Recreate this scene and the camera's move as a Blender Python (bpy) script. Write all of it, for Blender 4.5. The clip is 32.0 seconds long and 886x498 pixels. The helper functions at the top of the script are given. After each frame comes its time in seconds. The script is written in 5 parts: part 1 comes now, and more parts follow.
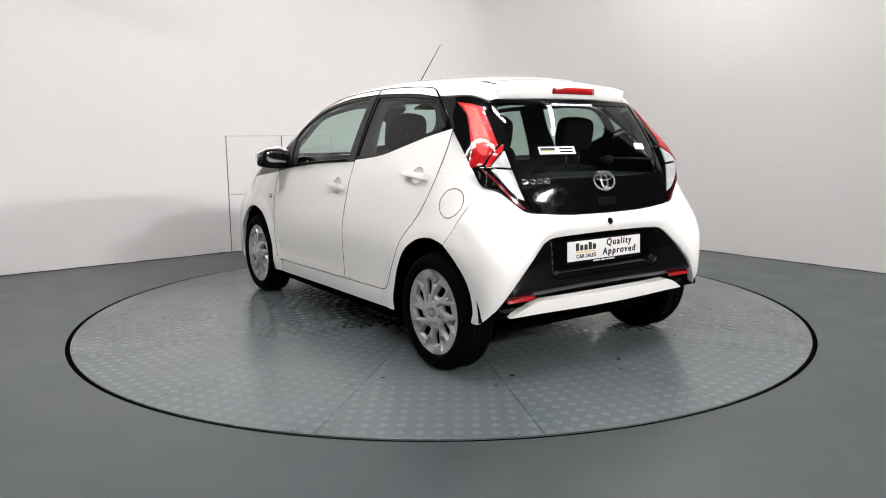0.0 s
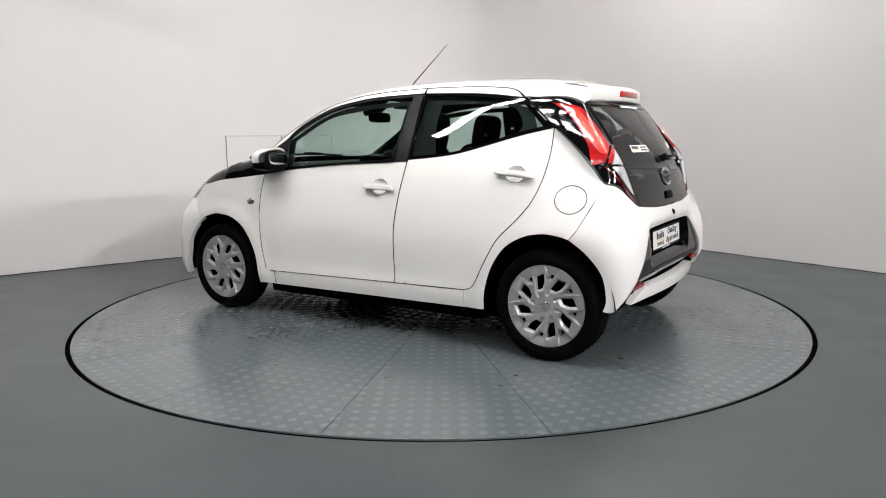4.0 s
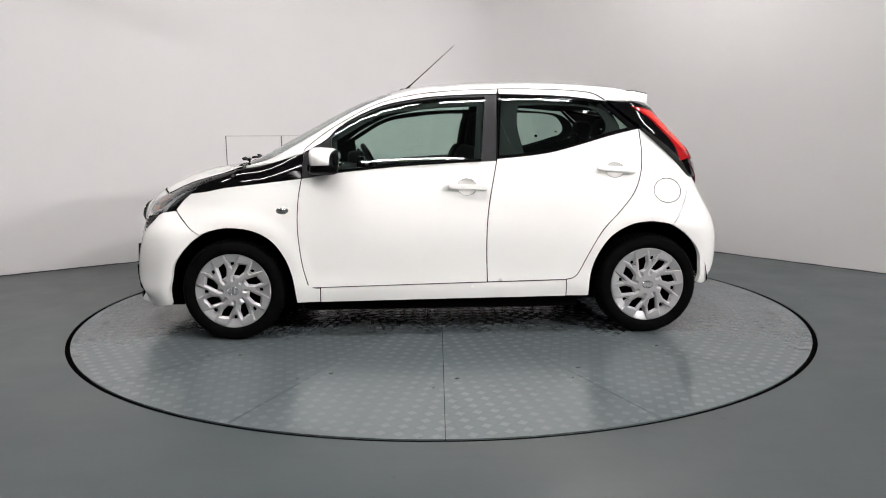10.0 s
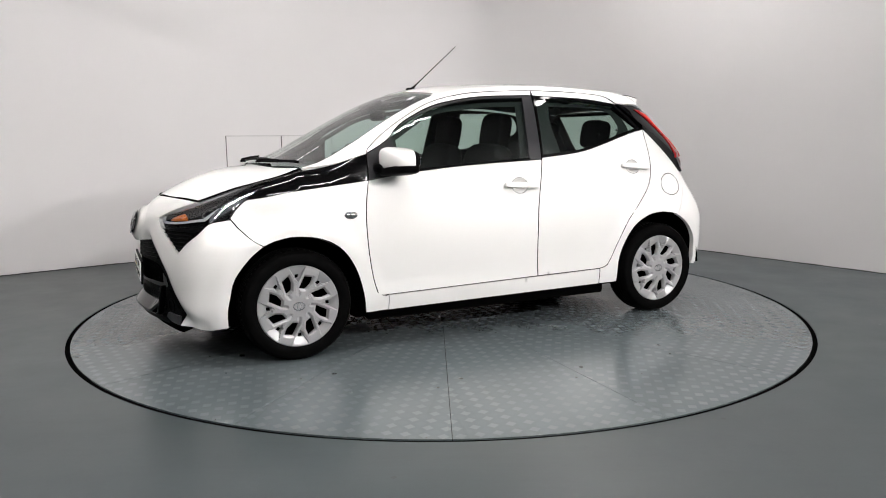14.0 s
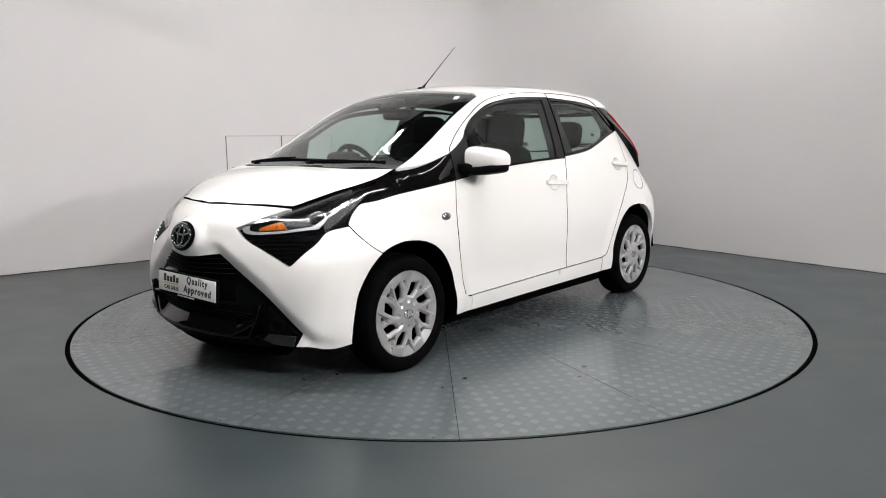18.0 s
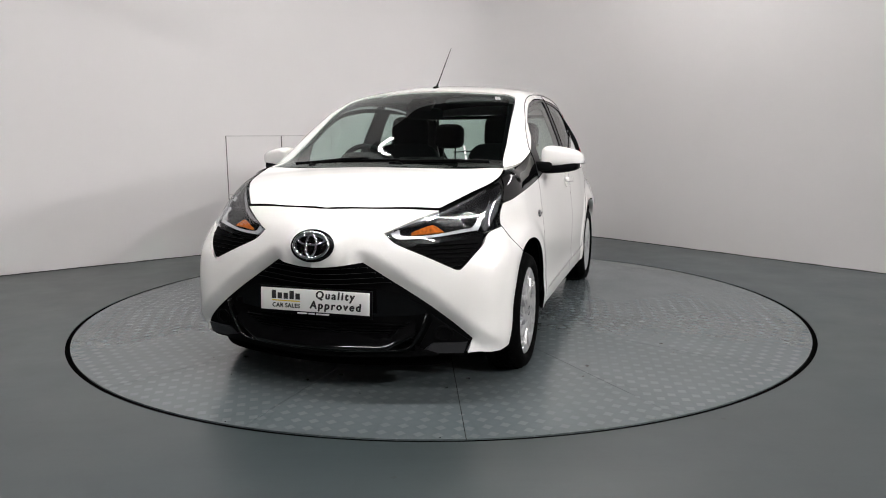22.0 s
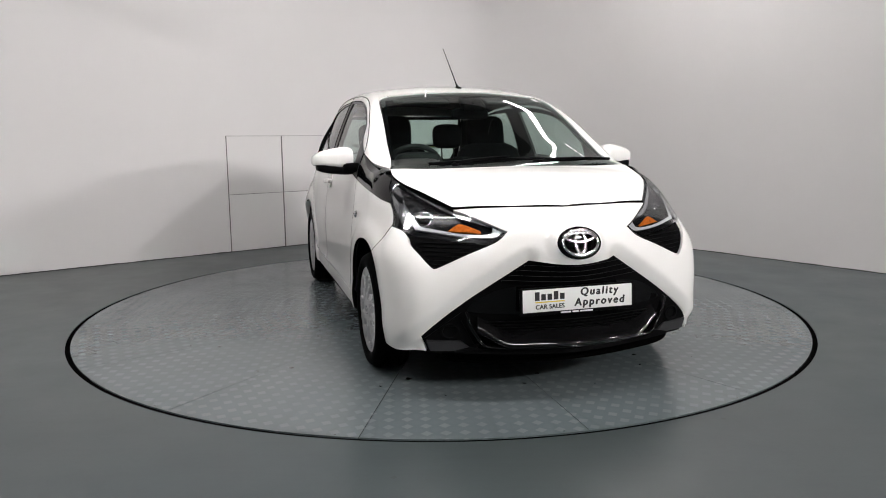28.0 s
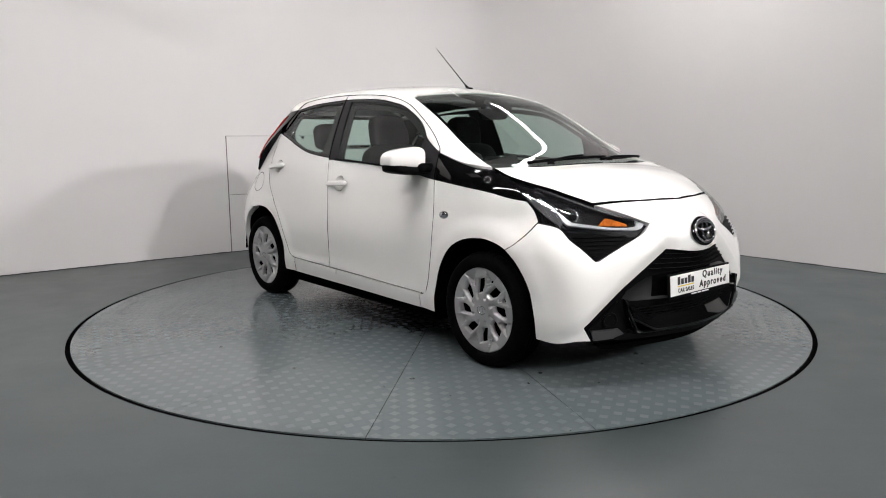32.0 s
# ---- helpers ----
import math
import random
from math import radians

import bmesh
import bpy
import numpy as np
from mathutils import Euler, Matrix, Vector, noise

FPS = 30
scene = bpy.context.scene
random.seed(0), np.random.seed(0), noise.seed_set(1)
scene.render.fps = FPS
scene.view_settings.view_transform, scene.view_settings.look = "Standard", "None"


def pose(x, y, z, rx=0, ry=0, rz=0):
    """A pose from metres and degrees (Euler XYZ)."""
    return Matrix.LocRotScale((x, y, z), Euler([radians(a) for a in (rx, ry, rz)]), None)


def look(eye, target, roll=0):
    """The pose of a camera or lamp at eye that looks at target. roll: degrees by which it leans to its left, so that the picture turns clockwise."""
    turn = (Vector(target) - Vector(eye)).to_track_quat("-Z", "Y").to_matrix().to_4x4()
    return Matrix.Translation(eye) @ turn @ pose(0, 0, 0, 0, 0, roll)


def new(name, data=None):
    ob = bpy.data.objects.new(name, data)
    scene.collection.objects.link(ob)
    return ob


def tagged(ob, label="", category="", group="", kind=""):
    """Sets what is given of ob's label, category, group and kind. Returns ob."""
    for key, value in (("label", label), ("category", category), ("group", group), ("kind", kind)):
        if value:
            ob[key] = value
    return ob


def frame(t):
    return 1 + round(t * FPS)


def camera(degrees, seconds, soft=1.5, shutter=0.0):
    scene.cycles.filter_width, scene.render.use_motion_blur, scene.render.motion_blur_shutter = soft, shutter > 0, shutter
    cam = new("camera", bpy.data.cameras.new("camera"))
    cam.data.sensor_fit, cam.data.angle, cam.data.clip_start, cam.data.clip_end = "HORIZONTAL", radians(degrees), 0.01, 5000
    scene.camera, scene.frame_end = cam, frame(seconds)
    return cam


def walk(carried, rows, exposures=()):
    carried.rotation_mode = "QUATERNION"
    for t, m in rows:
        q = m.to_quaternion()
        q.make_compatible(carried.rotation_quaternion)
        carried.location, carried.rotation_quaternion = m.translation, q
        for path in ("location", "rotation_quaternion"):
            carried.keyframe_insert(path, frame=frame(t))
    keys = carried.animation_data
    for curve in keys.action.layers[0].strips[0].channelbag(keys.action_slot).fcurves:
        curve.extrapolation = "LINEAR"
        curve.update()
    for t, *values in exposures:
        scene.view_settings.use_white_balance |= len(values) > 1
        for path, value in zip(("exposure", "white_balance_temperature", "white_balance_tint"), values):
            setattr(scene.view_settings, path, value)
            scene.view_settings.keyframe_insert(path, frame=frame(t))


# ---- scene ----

# ---------------------------------------------------------------- camera and turning
cam = camera(63.03, 32.0, 1.0)
EYE = (0.0, -4.838, 1.111)
walk(cam, [(0.0, look(EYE, (0.0028, -3.849, 0.961), -0.466)), (32.0, look(EYE, (0.0028, -3.849, 0.961), -0.466))], [(0.0, -0.12), (5.0, -0.27), (9.0, -0.33), (13.0, -0.34), (19.0, -0.42), (24.0, -0.50), (28.0, -0.50), (30.0, -0.46), (32.0, -0.36)])

RATE = 5.788          # degrees a second, anticlockwise from above
HEADING = 124.40      # the car's heading at the start
CAR_AT = (0.025, 0.053)


def turned(t):
    return pose(0, 0, 0, 0, 0, HEADING + RATE * t)


# ---------------------------------------------------------------- light
world = bpy.data.worlds.new("studio_world")
scene.world = world
world.use_nodes = True
world.node_tree.nodes["Background"].inputs[0].default_value = (0.9, 0.95, 1.0, 1)
world.node_tree.nodes["Background"].inputs[1].default_value = 0.02


# ---------------------------------------------------------------- materials
def material(name):
    m = bpy.data.materials.new(name)
    m.use_nodes = True
    return m, m.node_tree.nodes, m.node_tree.links, m.node_tree.nodes["Principled BSDF"]


def noise_of(nodes, links, scale, detail=4.0, rough=0.55, space="Object"):
    c = nodes.new("ShaderNodeTexCoord")
    n = nodes.new("ShaderNodeTexNoise")
    n.inputs["Scale"].default_value, n.inputs["Detail"].default_value, n.inputs["Roughness"].default_value = scale, detail, rough
    links.new(c.outputs[space], n.inputs["Vector"])
    return n.outputs["Fac"]


def ramp_of(nodes, links, fac, stops):
    r = nodes.new("ShaderNodeValToRGB")
    while len(r.color_ramp.elements) < len(stops):
        r.color_ramp.elements.new(0.5)
    for e, (at, col) in zip(r.color_ramp.elements, stops):
        e.position, e.color = at, (*col, 1)
    links.new(fac, r.inputs["Fac"])
    return r.outputs["Color"]


def grey(v, t=(1, 1, 1)):
    return tuple(v * k for k in t)


def plain(name, colour, rough, metal=0.0, coat=0.0, vary=0.06, scale=6.0, bump=0.0, bump_scale=200.0, spec=0.5):
    """A surface with cloudy variation of tone and gloss and, where asked, fine relief."""
    m, nodes, links, b = material(name)
    f = noise_of(nodes, links, scale)
    lo, hi = grey(1 - vary, colour), grey(1 + vary, colour)
    links.new(ramp_of(nodes, links, f, [(0.3, lo), (0.7, hi)]), b.inputs["Base Color"])
    g = noise_of(nodes, links, scale * 4)
    links.new(ramp_of(nodes, links, g, [(0.3, grey(max(rough - 0.04, 0.01))), (0.7, grey(rough + 0.05))]), b.inputs["Roughness"])
    b.inputs["Metallic"].default_value = metal
    b.inputs["Coat Weight"].default_value = coat
    b.inputs["Coat Roughness"].default_value = 0.03
    b.inputs["Specular IOR Level"].default_value = spec
    if bump:
        n = nodes.new("ShaderNodeBump")
        n.inputs["Strength"].default_value, n.inputs["Distance"].default_value = bump, 0.002
        links.new(noise_of(nodes, links, bump_scale, 6), n.inputs["Height"])
        links.new(n.outputs["Normal"], b.inputs["Normal"])
    return m


def glass(name, tint, gloss=1.0, ior=1.5):
    """A thin pane: tinted clear, with the gloss of glass."""
    m, nodes, links, b = material(name)
    out = nodes["Material Output"]
    nodes.remove(b)
    clear, shine, mix, f = nodes.new("ShaderNodeBsdfTransparent"), nodes.new("ShaderNodeBsdfGlossy"), nodes.new("ShaderNodeMixShader"), nodes.new("ShaderNodeLayerWeight")
    clear.inputs["Color"].default_value = (*tint, 1)
    shine.inputs["Roughness"].default_value = 0.015
    f.inputs["Blend"].default_value = 0.5
    rise, gain = nodes.new("ShaderNodeMath"), nodes.new("ShaderNodeMath")
    rise.operation, gain.operation = "POWER", "MULTIPLY_ADD"
    rise.inputs[1].default_value = 5.0
    base = ((ior - 1) / (ior + 1)) ** 2 * 1.6
    gain.inputs[1].default_value, gain.inputs[2].default_value = 1 - base, base
    links.new(f.outputs["Facing"], rise.inputs[0])
    links.new(rise.outputs[0], gain.inputs[0])
    links.new(gain.outputs[0], mix.inputs[0])
    links.new(clear.outputs[0], mix.inputs[1])
    links.new(shine.outputs[0], mix.inputs[2])
    links.new(mix.outputs[0], out.inputs["Surface"])
    return m


def glow(name, colour, strength):
    m, nodes, links, b = material(name)
    b.inputs["Base Color"].default_value = (0.8, 0.8, 0.8, 1)
    b.inputs["Emission Color"].default_value = (*colour, 1)
    b.inputs["Emission Strength"].default_value = strength
    return m


WHITE_PAINT, _n, _l, _b = material("white_car_paint")
_l.new(ramp_of(_n, _l, noise_of(_n, _l, 2), [(0.3, (0.87, 0.86, 0.835)), (0.7, (0.885, 0.875, 0.85))]), _b.inputs["Base Color"])
_b.inputs["Roughness"].default_value = 0.35
_b.inputs["Coat Weight"].default_value, _b.inputs["Coat Roughness"].default_value = 1.0, 0.02
BLACK_GLOSS = plain("black_gloss", (0.003, 0.003, 0.0033), 0.04, vary=0.1, spec=0.32)
BLACK_PLASTIC = plain("black_plastic", (0.004, 0.004, 0.0043), 0.42, vary=0.15, bump=0.08, bump_scale=900, spec=0.014)
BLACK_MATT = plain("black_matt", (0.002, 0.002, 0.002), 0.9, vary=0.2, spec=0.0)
PILLAR_BLACK = plain("satin_black_film", (0.014, 0.014, 0.016), 0.36, vary=0.1, spec=0.22)
SATIN_GREY = plain("satin_dark_grey", (0.028, 0.028, 0.030), 0.32, vary=0.1, spec=0.4)
RUBBER = plain("tyre_rubber", (0.0035, 0.0035, 0.0035), 0.55, vary=0.2, scale=14, bump=0.15, bump_scale=300, spec=0.006)
SILVER = plain("silver_paint", (0.45, 0.45, 0.455), 0.34, metal=0.5, coat=0.3, vary=0.04)
CHROME = plain("chrome", (0.75, 0.75, 0.76), 0.08, metal=1.0, vary=0.03)
PANE = glass("tinted_pane", (0.66, 0.775, 0.73))
SCREEN = glass("windscreen_pane", (0.74, 0.85, 0.81))
CLEAR = glass("clear_plastic", (0.93, 0.94, 0.95), ior=1.45)
RED_LENS = plain("red_lens", (0.38, 0.008, 0.010), 0.10, coat=1.0, vary=0.15, scale=30)
RED_CORE = plain("faceted_red", (0.72, 0.035, 0.025), 0.22, coat=1.0, vary=0.25, scale=90, bump=0.4, bump_scale=220)
RED_DARK = plain("dark_red_lens", (0.13, 0.005, 0.007), 0.10, coat=1.0, vary=0.15, scale=30)
AMBER = plain("amber_lens", (0.48, 0.12, 0.015), 0.15, coat=0.5, vary=0.4, scale=60)
LAMP_BOWL = plain("lamp_reflector", (0.55, 0.55, 0.57), 0.14, metal=0.9, vary=0.1, scale=25)
LAMP_BRIGHT = plain("bright_reflector", (0.62, 0.63, 0.64), 0.22, metal=0.35, vary=0.15, scale=40, coat=0.5)
LAMP_DARK = plain("lamp_bezel", (0.004, 0.004, 0.0046), 0.22, vary=0.1, spec=0.25)
TRIM_DARK = plain("dark_trim", (0.008, 0.008, 0.0085), 0.6, vary=0.1, bump=0.2, bump_scale=700, spec=0.3)
TRIM_GREY = plain("grey_trim", (0.035, 0.035, 0.034), 0.75, vary=0.05, bump=0.15, bump_scale=600)
CLOTH = plain("seat_cloth", (0.006, 0.006, 0.0066), 0.9, vary=0.15, bump=0.2, bump_scale=500, spec=0.1)
PLATE_WHITE = plain("plate_white", (0.80, 0.80, 0.78), 0.35, vary=0.01)
INK = plain("black_ink", (0.012, 0.012, 0.012), 0.4)
YELLOW = plain("yellow_ink", (0.72, 0.55, 0.05), 0.4)
FAINT = plain("white_ink", (0.75, 0.76, 0.76), 0.5)
PILLAR_TRIM = plain("pillar_trim", (0.014, 0.014, 0.0137), 0.7, vary=0.06)


# ---------------------------------------------------------------- the car's outer skin
def curve(pairs):
    """A smooth function through (at, value) pairs, clamped to straight lines at the ends."""
    k = np.array(pairs, float)
    u, v = k[:, 0], k[:, 1]
    d = np.diff(v) / np.diff(u)
    h = np.diff(u)
    m = np.empty(len(u))
    m[0], m[-1] = d[0], d[-1]
    m[1:-1] = (d[:-1] * h[1:] + d[1:] * h[:-1]) / (h[1:] + h[:-1])

    def f(x):
        x = np.asarray(x, float)
        i = np.clip(np.searchsorted(u, x) - 1, 0, len(u) - 2)
        s = (x - u[i]) / h[i]
        c = np.clip(s, 0, 1)
        y = (2 * c**3 - 3 * c**2 + 1) * v[i] + (c**3 - 2 * c**2 + c) * h[i] * m[i] + (3 * c**2 - 2 * c**3) * v[i + 1] + (c**3 - c**2) * h[i] * m[i + 1]
        return y + np.where(s < 0, (x - u[0]) * m[0], 0) + np.where(s > 1, (x - u[-1]) * m[-1], 0)
    return f


def smax(a, b, k):
    """The larger of two, rounded over a width k."""
    h = np.maximum(k - np.abs(a - b), 0) / k
    return np.maximum(a, b) + h * h * h * k / 6


def soft(v):
    v = np.clip(v, 0, 1)
    return v * v * (3 - 2 * v)


# Half width over height in the middle of the car, and what it loses towards both ends
WIDE = curve([(.10, .755), (.20, .780), (.29, .794), (.37, .791), (.47, .795), (.60, .797), (.75, .780), (.88, .760), (.96, .743), (1.05, .717), (1.2, .660), (1.3, .617), (1.40, .567), (1.50, .51)])
LOW_X = curve([(-1.8, -.187), (-1.62, -.071), (-1.5, -.0375), (-1.35, -.0235), (-1.17, -.0085), (-.8, 0), (0, 0), (.9, .001), (1.2, -.007), (1.4, -.0236), (1.55, -.0326), (1.7, -.078), (1.9, -.197)])
HIGH_X = curve([(-1.6, -.166), (-1.35, -.082), (-1.14, -.041), (-.8, -.010), (-.3, 0), (.4, 0), (.8, -.0045), (1.1, -.021), (1.4, -.061), (1.6, -.109), (1.9, -.255)])
TOP_X = curve([(-1.45, 1.35), (-1.33, 1.378), (-1.27, 1.392), (-1.07, 1.433), (-0.8, 1.458), (-0.57, 1.468), (-0.3, 1.467), (-0.05, 1.456), (0.12, 1.442), (0.22, 1.426), (0.33, 1.4), (0.51, 1.333), (0.69, 1.245), (0.92, 1.122), (1.1, 1.023), (1.2, 0.982), (1.3, 0.967), (1.43, 0.945), (1.6, 0.893), (1.77, 0.812), (1.9, 0.73)])
CROWN = curve([(-1.5, 0.12), (-1, 0.155), (0, 0.17), (0.3, 0.172), (0.45, 0.135), (0.6, 0.108), (0.8, 0.098), (1, 0.068), (1.15, 0.06), (1.25, 0.099), (1.4, 0.179), (1.6, 0.358), (1.8, 0.473)])
SWEEP = curve([(-1.5, 0), (.1, 0), (.3, .05), (.5, .18), (.8, .28), (1.0, .25), (1.15, .08), (1.25, 0), (1.9, 0)])
NOSE = curve([(.05, 1.80), (.12, 1.844), (.2, 1.860), (.3, 1.869), (.43, 1.875), (.55, 1.871), (.66, 1.861), (.74, 1.837), (.80, 1.794), (.86, 1.717), (.95, 1.551)])
NOSE_TURN = curve([(.1, .280), (.216, .272), (.4, .299), (.573, .359), (.70, .444), (.80, .432), (.95, .37)])
TAIL = curve([(.10, -1.52), (.2, -1.565), (.3, -1.590), (.45, -1.602), (.58, -1.598), (.68, -1.582), (.74, -1.562), (.80, -1.548), (.90, -1.528), (1.0, -1.492), (1.1, -1.440), (1.2, -1.375), (1.29, -1.305), (1.45, -1.17)])
TAIL_TURN = curve([(.2, .015), (.6, .020), (.75, .080), (.9, .159), (1.1, .203), (1.3, .191), (1.45, .162)])
# what the flanks gain or lose over height behind and before the wheels
REAR_Z = curve([(.2, -.003), (.35, .008), (.5, .019), (.64, .0275), (.74, .0175), (.82, -.0064), (.90, -.0145), (1.0, -.012), (1.1, -.008), (1.27, -.009), (1.4, -.009)])
FRONT_Z = curve([(.2, .007), (.33, .011), (.45, .0127), (.55, .010), (.63, .005), (.70, -.019), (.76, -.036), (.83, -.032), (.90, -.021), (1.0, -.004)])


def side_y(x, z):
    low = np.clip((z - .80) / .34, 0, 1)
    low = low * low * (3 - 2 * low)
    r = np.hypot(np.abs(x) - 1.17, z - .29)
    flare = np.clip((.47 - r) / .09, 0, 1)
    return WIDE(z) + LOW_X(x) * (1 - low) + HIGH_X(x) * low + .011 * flare * flare * (3 - 2 * flare) + REAR_Z(z) * soft((-x - 1.05) / .35) + FRONT_Z(z) * soft((x - 1.15) / .35)


def hull(p):
    """Signed: below zero inside the car's outer skin."""
    x, y, z = p[..., 0], np.abs(p[..., 1]), p[..., 2]
    side = y - side_y(x, z)
    yy = np.minimum(y, .9) ** 2
    top = z - (TOP_X(x + SWEEP(x) * yy) - CROWN(x) * yy)
    nose = x - (NOSE(z) - NOSE_TURN(z) * (np.sqrt(y * y + .04) - .2))
    tail = (TAIL(z) + TAIL_TURN(z) * y * y) - x
    body = smax(side, nose * .8, .136)
    body = smax(body, tail * .85, .179)
    return smax(body, top * .9, np.where(x > 1.15, .13, .09))


def skin(o, d, reach=2.2):
    """Where rays from the points o along d first meet the skin, and the normals there."""
    o, d = np.asarray(o, float), np.asarray(d, float)
    d = np.broadcast_to(d / np.linalg.norm(d, axis=-1, keepdims=True), o.shape)
    n = 110
    lo = np.full(len(o), reach)
    hi = np.full(len(o), reach)
    found = np.zeros(len(o), bool)
    for i in range(n + 1):
        s = reach * i / n
        inside = (hull(o + s * d) < 0) & ~found
        lo[inside], hi[inside] = s - reach / n, s
        found |= inside
    for _ in range(22):
        mid = (lo + hi) / 2
        inn = hull(o + mid[:, None] * d) < 0
        hi = np.where(inn, mid, hi)
        lo = np.where(inn, lo, mid)
    p = o + hi[:, None] * d
    return p, slope(p), found


def slope(p, e=.004):
    g = np.stack([hull(p + e * np.eye(3)[i]) - hull(p - e * np.eye(3)[i]) for i in range(3)], -1)
    return g / np.linalg.norm(g, axis=-1, keepdims=True)


# ---------------------------------------------------------------- building blocks
def part(name, bm, mat, parent=None, label="", smooth=True):
    """Links a bmesh as one mesh object under a thing or a part."""
    me = bpy.data.meshes.new(name)
    bm.to_mesh(me)
    bm.free()
    for p in me.polygons:
        p.use_smooth = smooth
    me.materials.append(mat)
    ob = new(name, me)
    ob.parent = parent
    return tagged(ob, label)


def raw(name, verts, faces, mat, parent=None, label="", normals=None, smooth=True):
    me = bpy.data.meshes.new(name)
    me.from_pydata([tuple(map(float, v)) for v in verts], [], [tuple(map(int, f)) for f in faces])
    me.update()
    me.polygons.foreach_set("use_smooth", [smooth] * len(me.polygons))
    if normals is not None:
        me.normals_split_custom_set_from_vertices([tuple(map(float, n)) for n in normals])
    me.materials.append(mat)
    ob = new(name, me)
    ob.parent = parent
    return tagged(ob, label)


def box_bm(x0, x1, y0, y1, z0, z1, bevel=0.0, segs=2):
    bm = bmesh.new()
    bmesh.ops.create_cube(bm, size=1.0, matrix=Matrix.Translation(((x0 + x1) / 2, (y0 + y1) / 2, (z0 + z1) / 2)) @ Matrix.Diagonal((x1 - x0, y1 - y0, z1 - z0, 1)))
    if bevel:
        bmesh.ops.bevel(bm, geom=bm.edges[:], offset=bevel, segments=segs, affect="EDGES", profile=0.6)
    return bm


def lathe_bm(profile, axis="y", steps=64, closed=False):
    """A turned body from (radius, along) pairs."""
    bm = bmesh.new()
    rings = []
    for i in range(steps):
        a = 2 * math.pi * i / steps
        c, s = math.cos(a), math.sin(a)
        rings.append([bm.verts.new((r * c, h, r * s) if axis == "y" else (r * c, r * s, h)) for r, h in profile])
    n = len(profile)
    for i in range(steps):
        a, b = rings[i], rings[(i + 1) % steps]
        for j in range(n if closed else n - 1):
            bm.faces.new((a[j], b[j], b[(j + 1) % n], a[(j + 1) % n]))
    bmesh.ops.recalc_face_normals(bm, faces=bm.faces[:])
    return bm


def tube_bm(points, radius, sides=8, taper=1.0):
    """A round bar along a smooth line of points."""
    bm = bmesh.new()
    pts = [Vector(p) for p in points]
    rings = []
    for i, p in enumerate(pts):
        d = (pts[min(i + 1, len(pts) - 1)] - pts[max(i - 1, 0)]).normalized()
        u = d.orthogonal().normalized() if i == 0 else (u - d * u.dot(d)).normalized()
        v = d.cross(u)
        r = radius * (1 + (taper - 1) * i / (len(pts) - 1))
        rings.append([bm.verts.new(p + (u * math.cos(2 * math.pi * k / sides) + v * math.sin(2 * math.pi * k / sides)) * r) for k in range(sides)])
    for a, b in zip(rings, rings[1:]):
        for k in range(sides):
            bm.faces.new((a[k], a[(k + 1) % sides], b[(k + 1) % sides], b[k]))
    bm.faces.new(rings[0][::-1])
    bm.faces.new(rings[-1])
    bmesh.ops.recalc_face_normals(bm, faces=bm.faces[:])
    return bm


def spline(pts, n=8):
    """A smooth line through the points (Catmull-Rom)."""
    p = np.array(pts, float)
    if len(p) == 2:
        return p
    e = np.vstack([2 * p[0] - p[1], p, 2 * p[-1] - p[-2]])
    out = []
    for i in range(1, len(e) - 2):
        a, b, c, d = e[i - 1:i + 3]
        for k in range(n):
            t = k / n
            out.append(0.5 * (2 * b + (c - a) * t + (2 * a - 5 * b + 4 * c - d) * t * t + (3 * b - a - 3 * c + d) * t**3))
    return np.array(out + [p[-1]])


def ring_of(runs, step):
    """A closed outline from smooth runs that meet in corners, with points about a step apart."""
    line = np.vstack([spline(r, 12) for r in runs])
    line = np.vstack([line, line[:1]])
    keep = []
    for a, b in zip(line, line[1:]):
        length = np.linalg.norm(b - a)
        if length < 1e-6:
            continue
        n = max(1, int(round(length / step)))
        for k in range(n):
            keep.append(a + (b - a) * k / n)
    out = [keep[0]]
    for q in keep[1:]:
        if np.linalg.norm(q - out[-1]) > step * 0.25:
            out.append(q)
    if np.linalg.norm(out[0] - out[-1]) < step * 0.25:
        out.pop()
    return np.array(out)


def area2(p):
    x, y = p[:, 0], p[:, 1]
    return 0.5 * np.sum(x * np.roll(y, -1) - y * np.roll(x, -1))


def shrunk(p, d):
    """The outline moved inwards by d (outwards if negative)."""
    if area2(p) < 0:
        p = p[::-1]
    e = np.roll(p, -1, 0) - p
    e = e / np.linalg.norm(e, axis=1, keepdims=True)
    n = np.stack([-e[:, 1], e[:, 0]], 1)
    m = n + np.roll(n, 1, 0)
    s = np.maximum(np.sum(m * m, 1), 0.6)
    return p + m * (2 * d / s)[:, None]


def within(q, p):
    """Which of the points q lie inside the outline p."""
    x, y = q[:, 0][:, None], q[:, 1][:, None]
    x0, y0 = p[:, 0], p[:, 1]
    x1, y1 = np.roll(x0, -1), np.roll(y0, -1)
    cross = (y0 > y) != (y1 > y)
    with np.errstate(divide="ignore", invalid="ignore"):
        xi = (x1 - x0) * (y - y0) / (y1 - y0) + x0
    return (np.sum(cross & (x < xi), 1) % 2) == 1


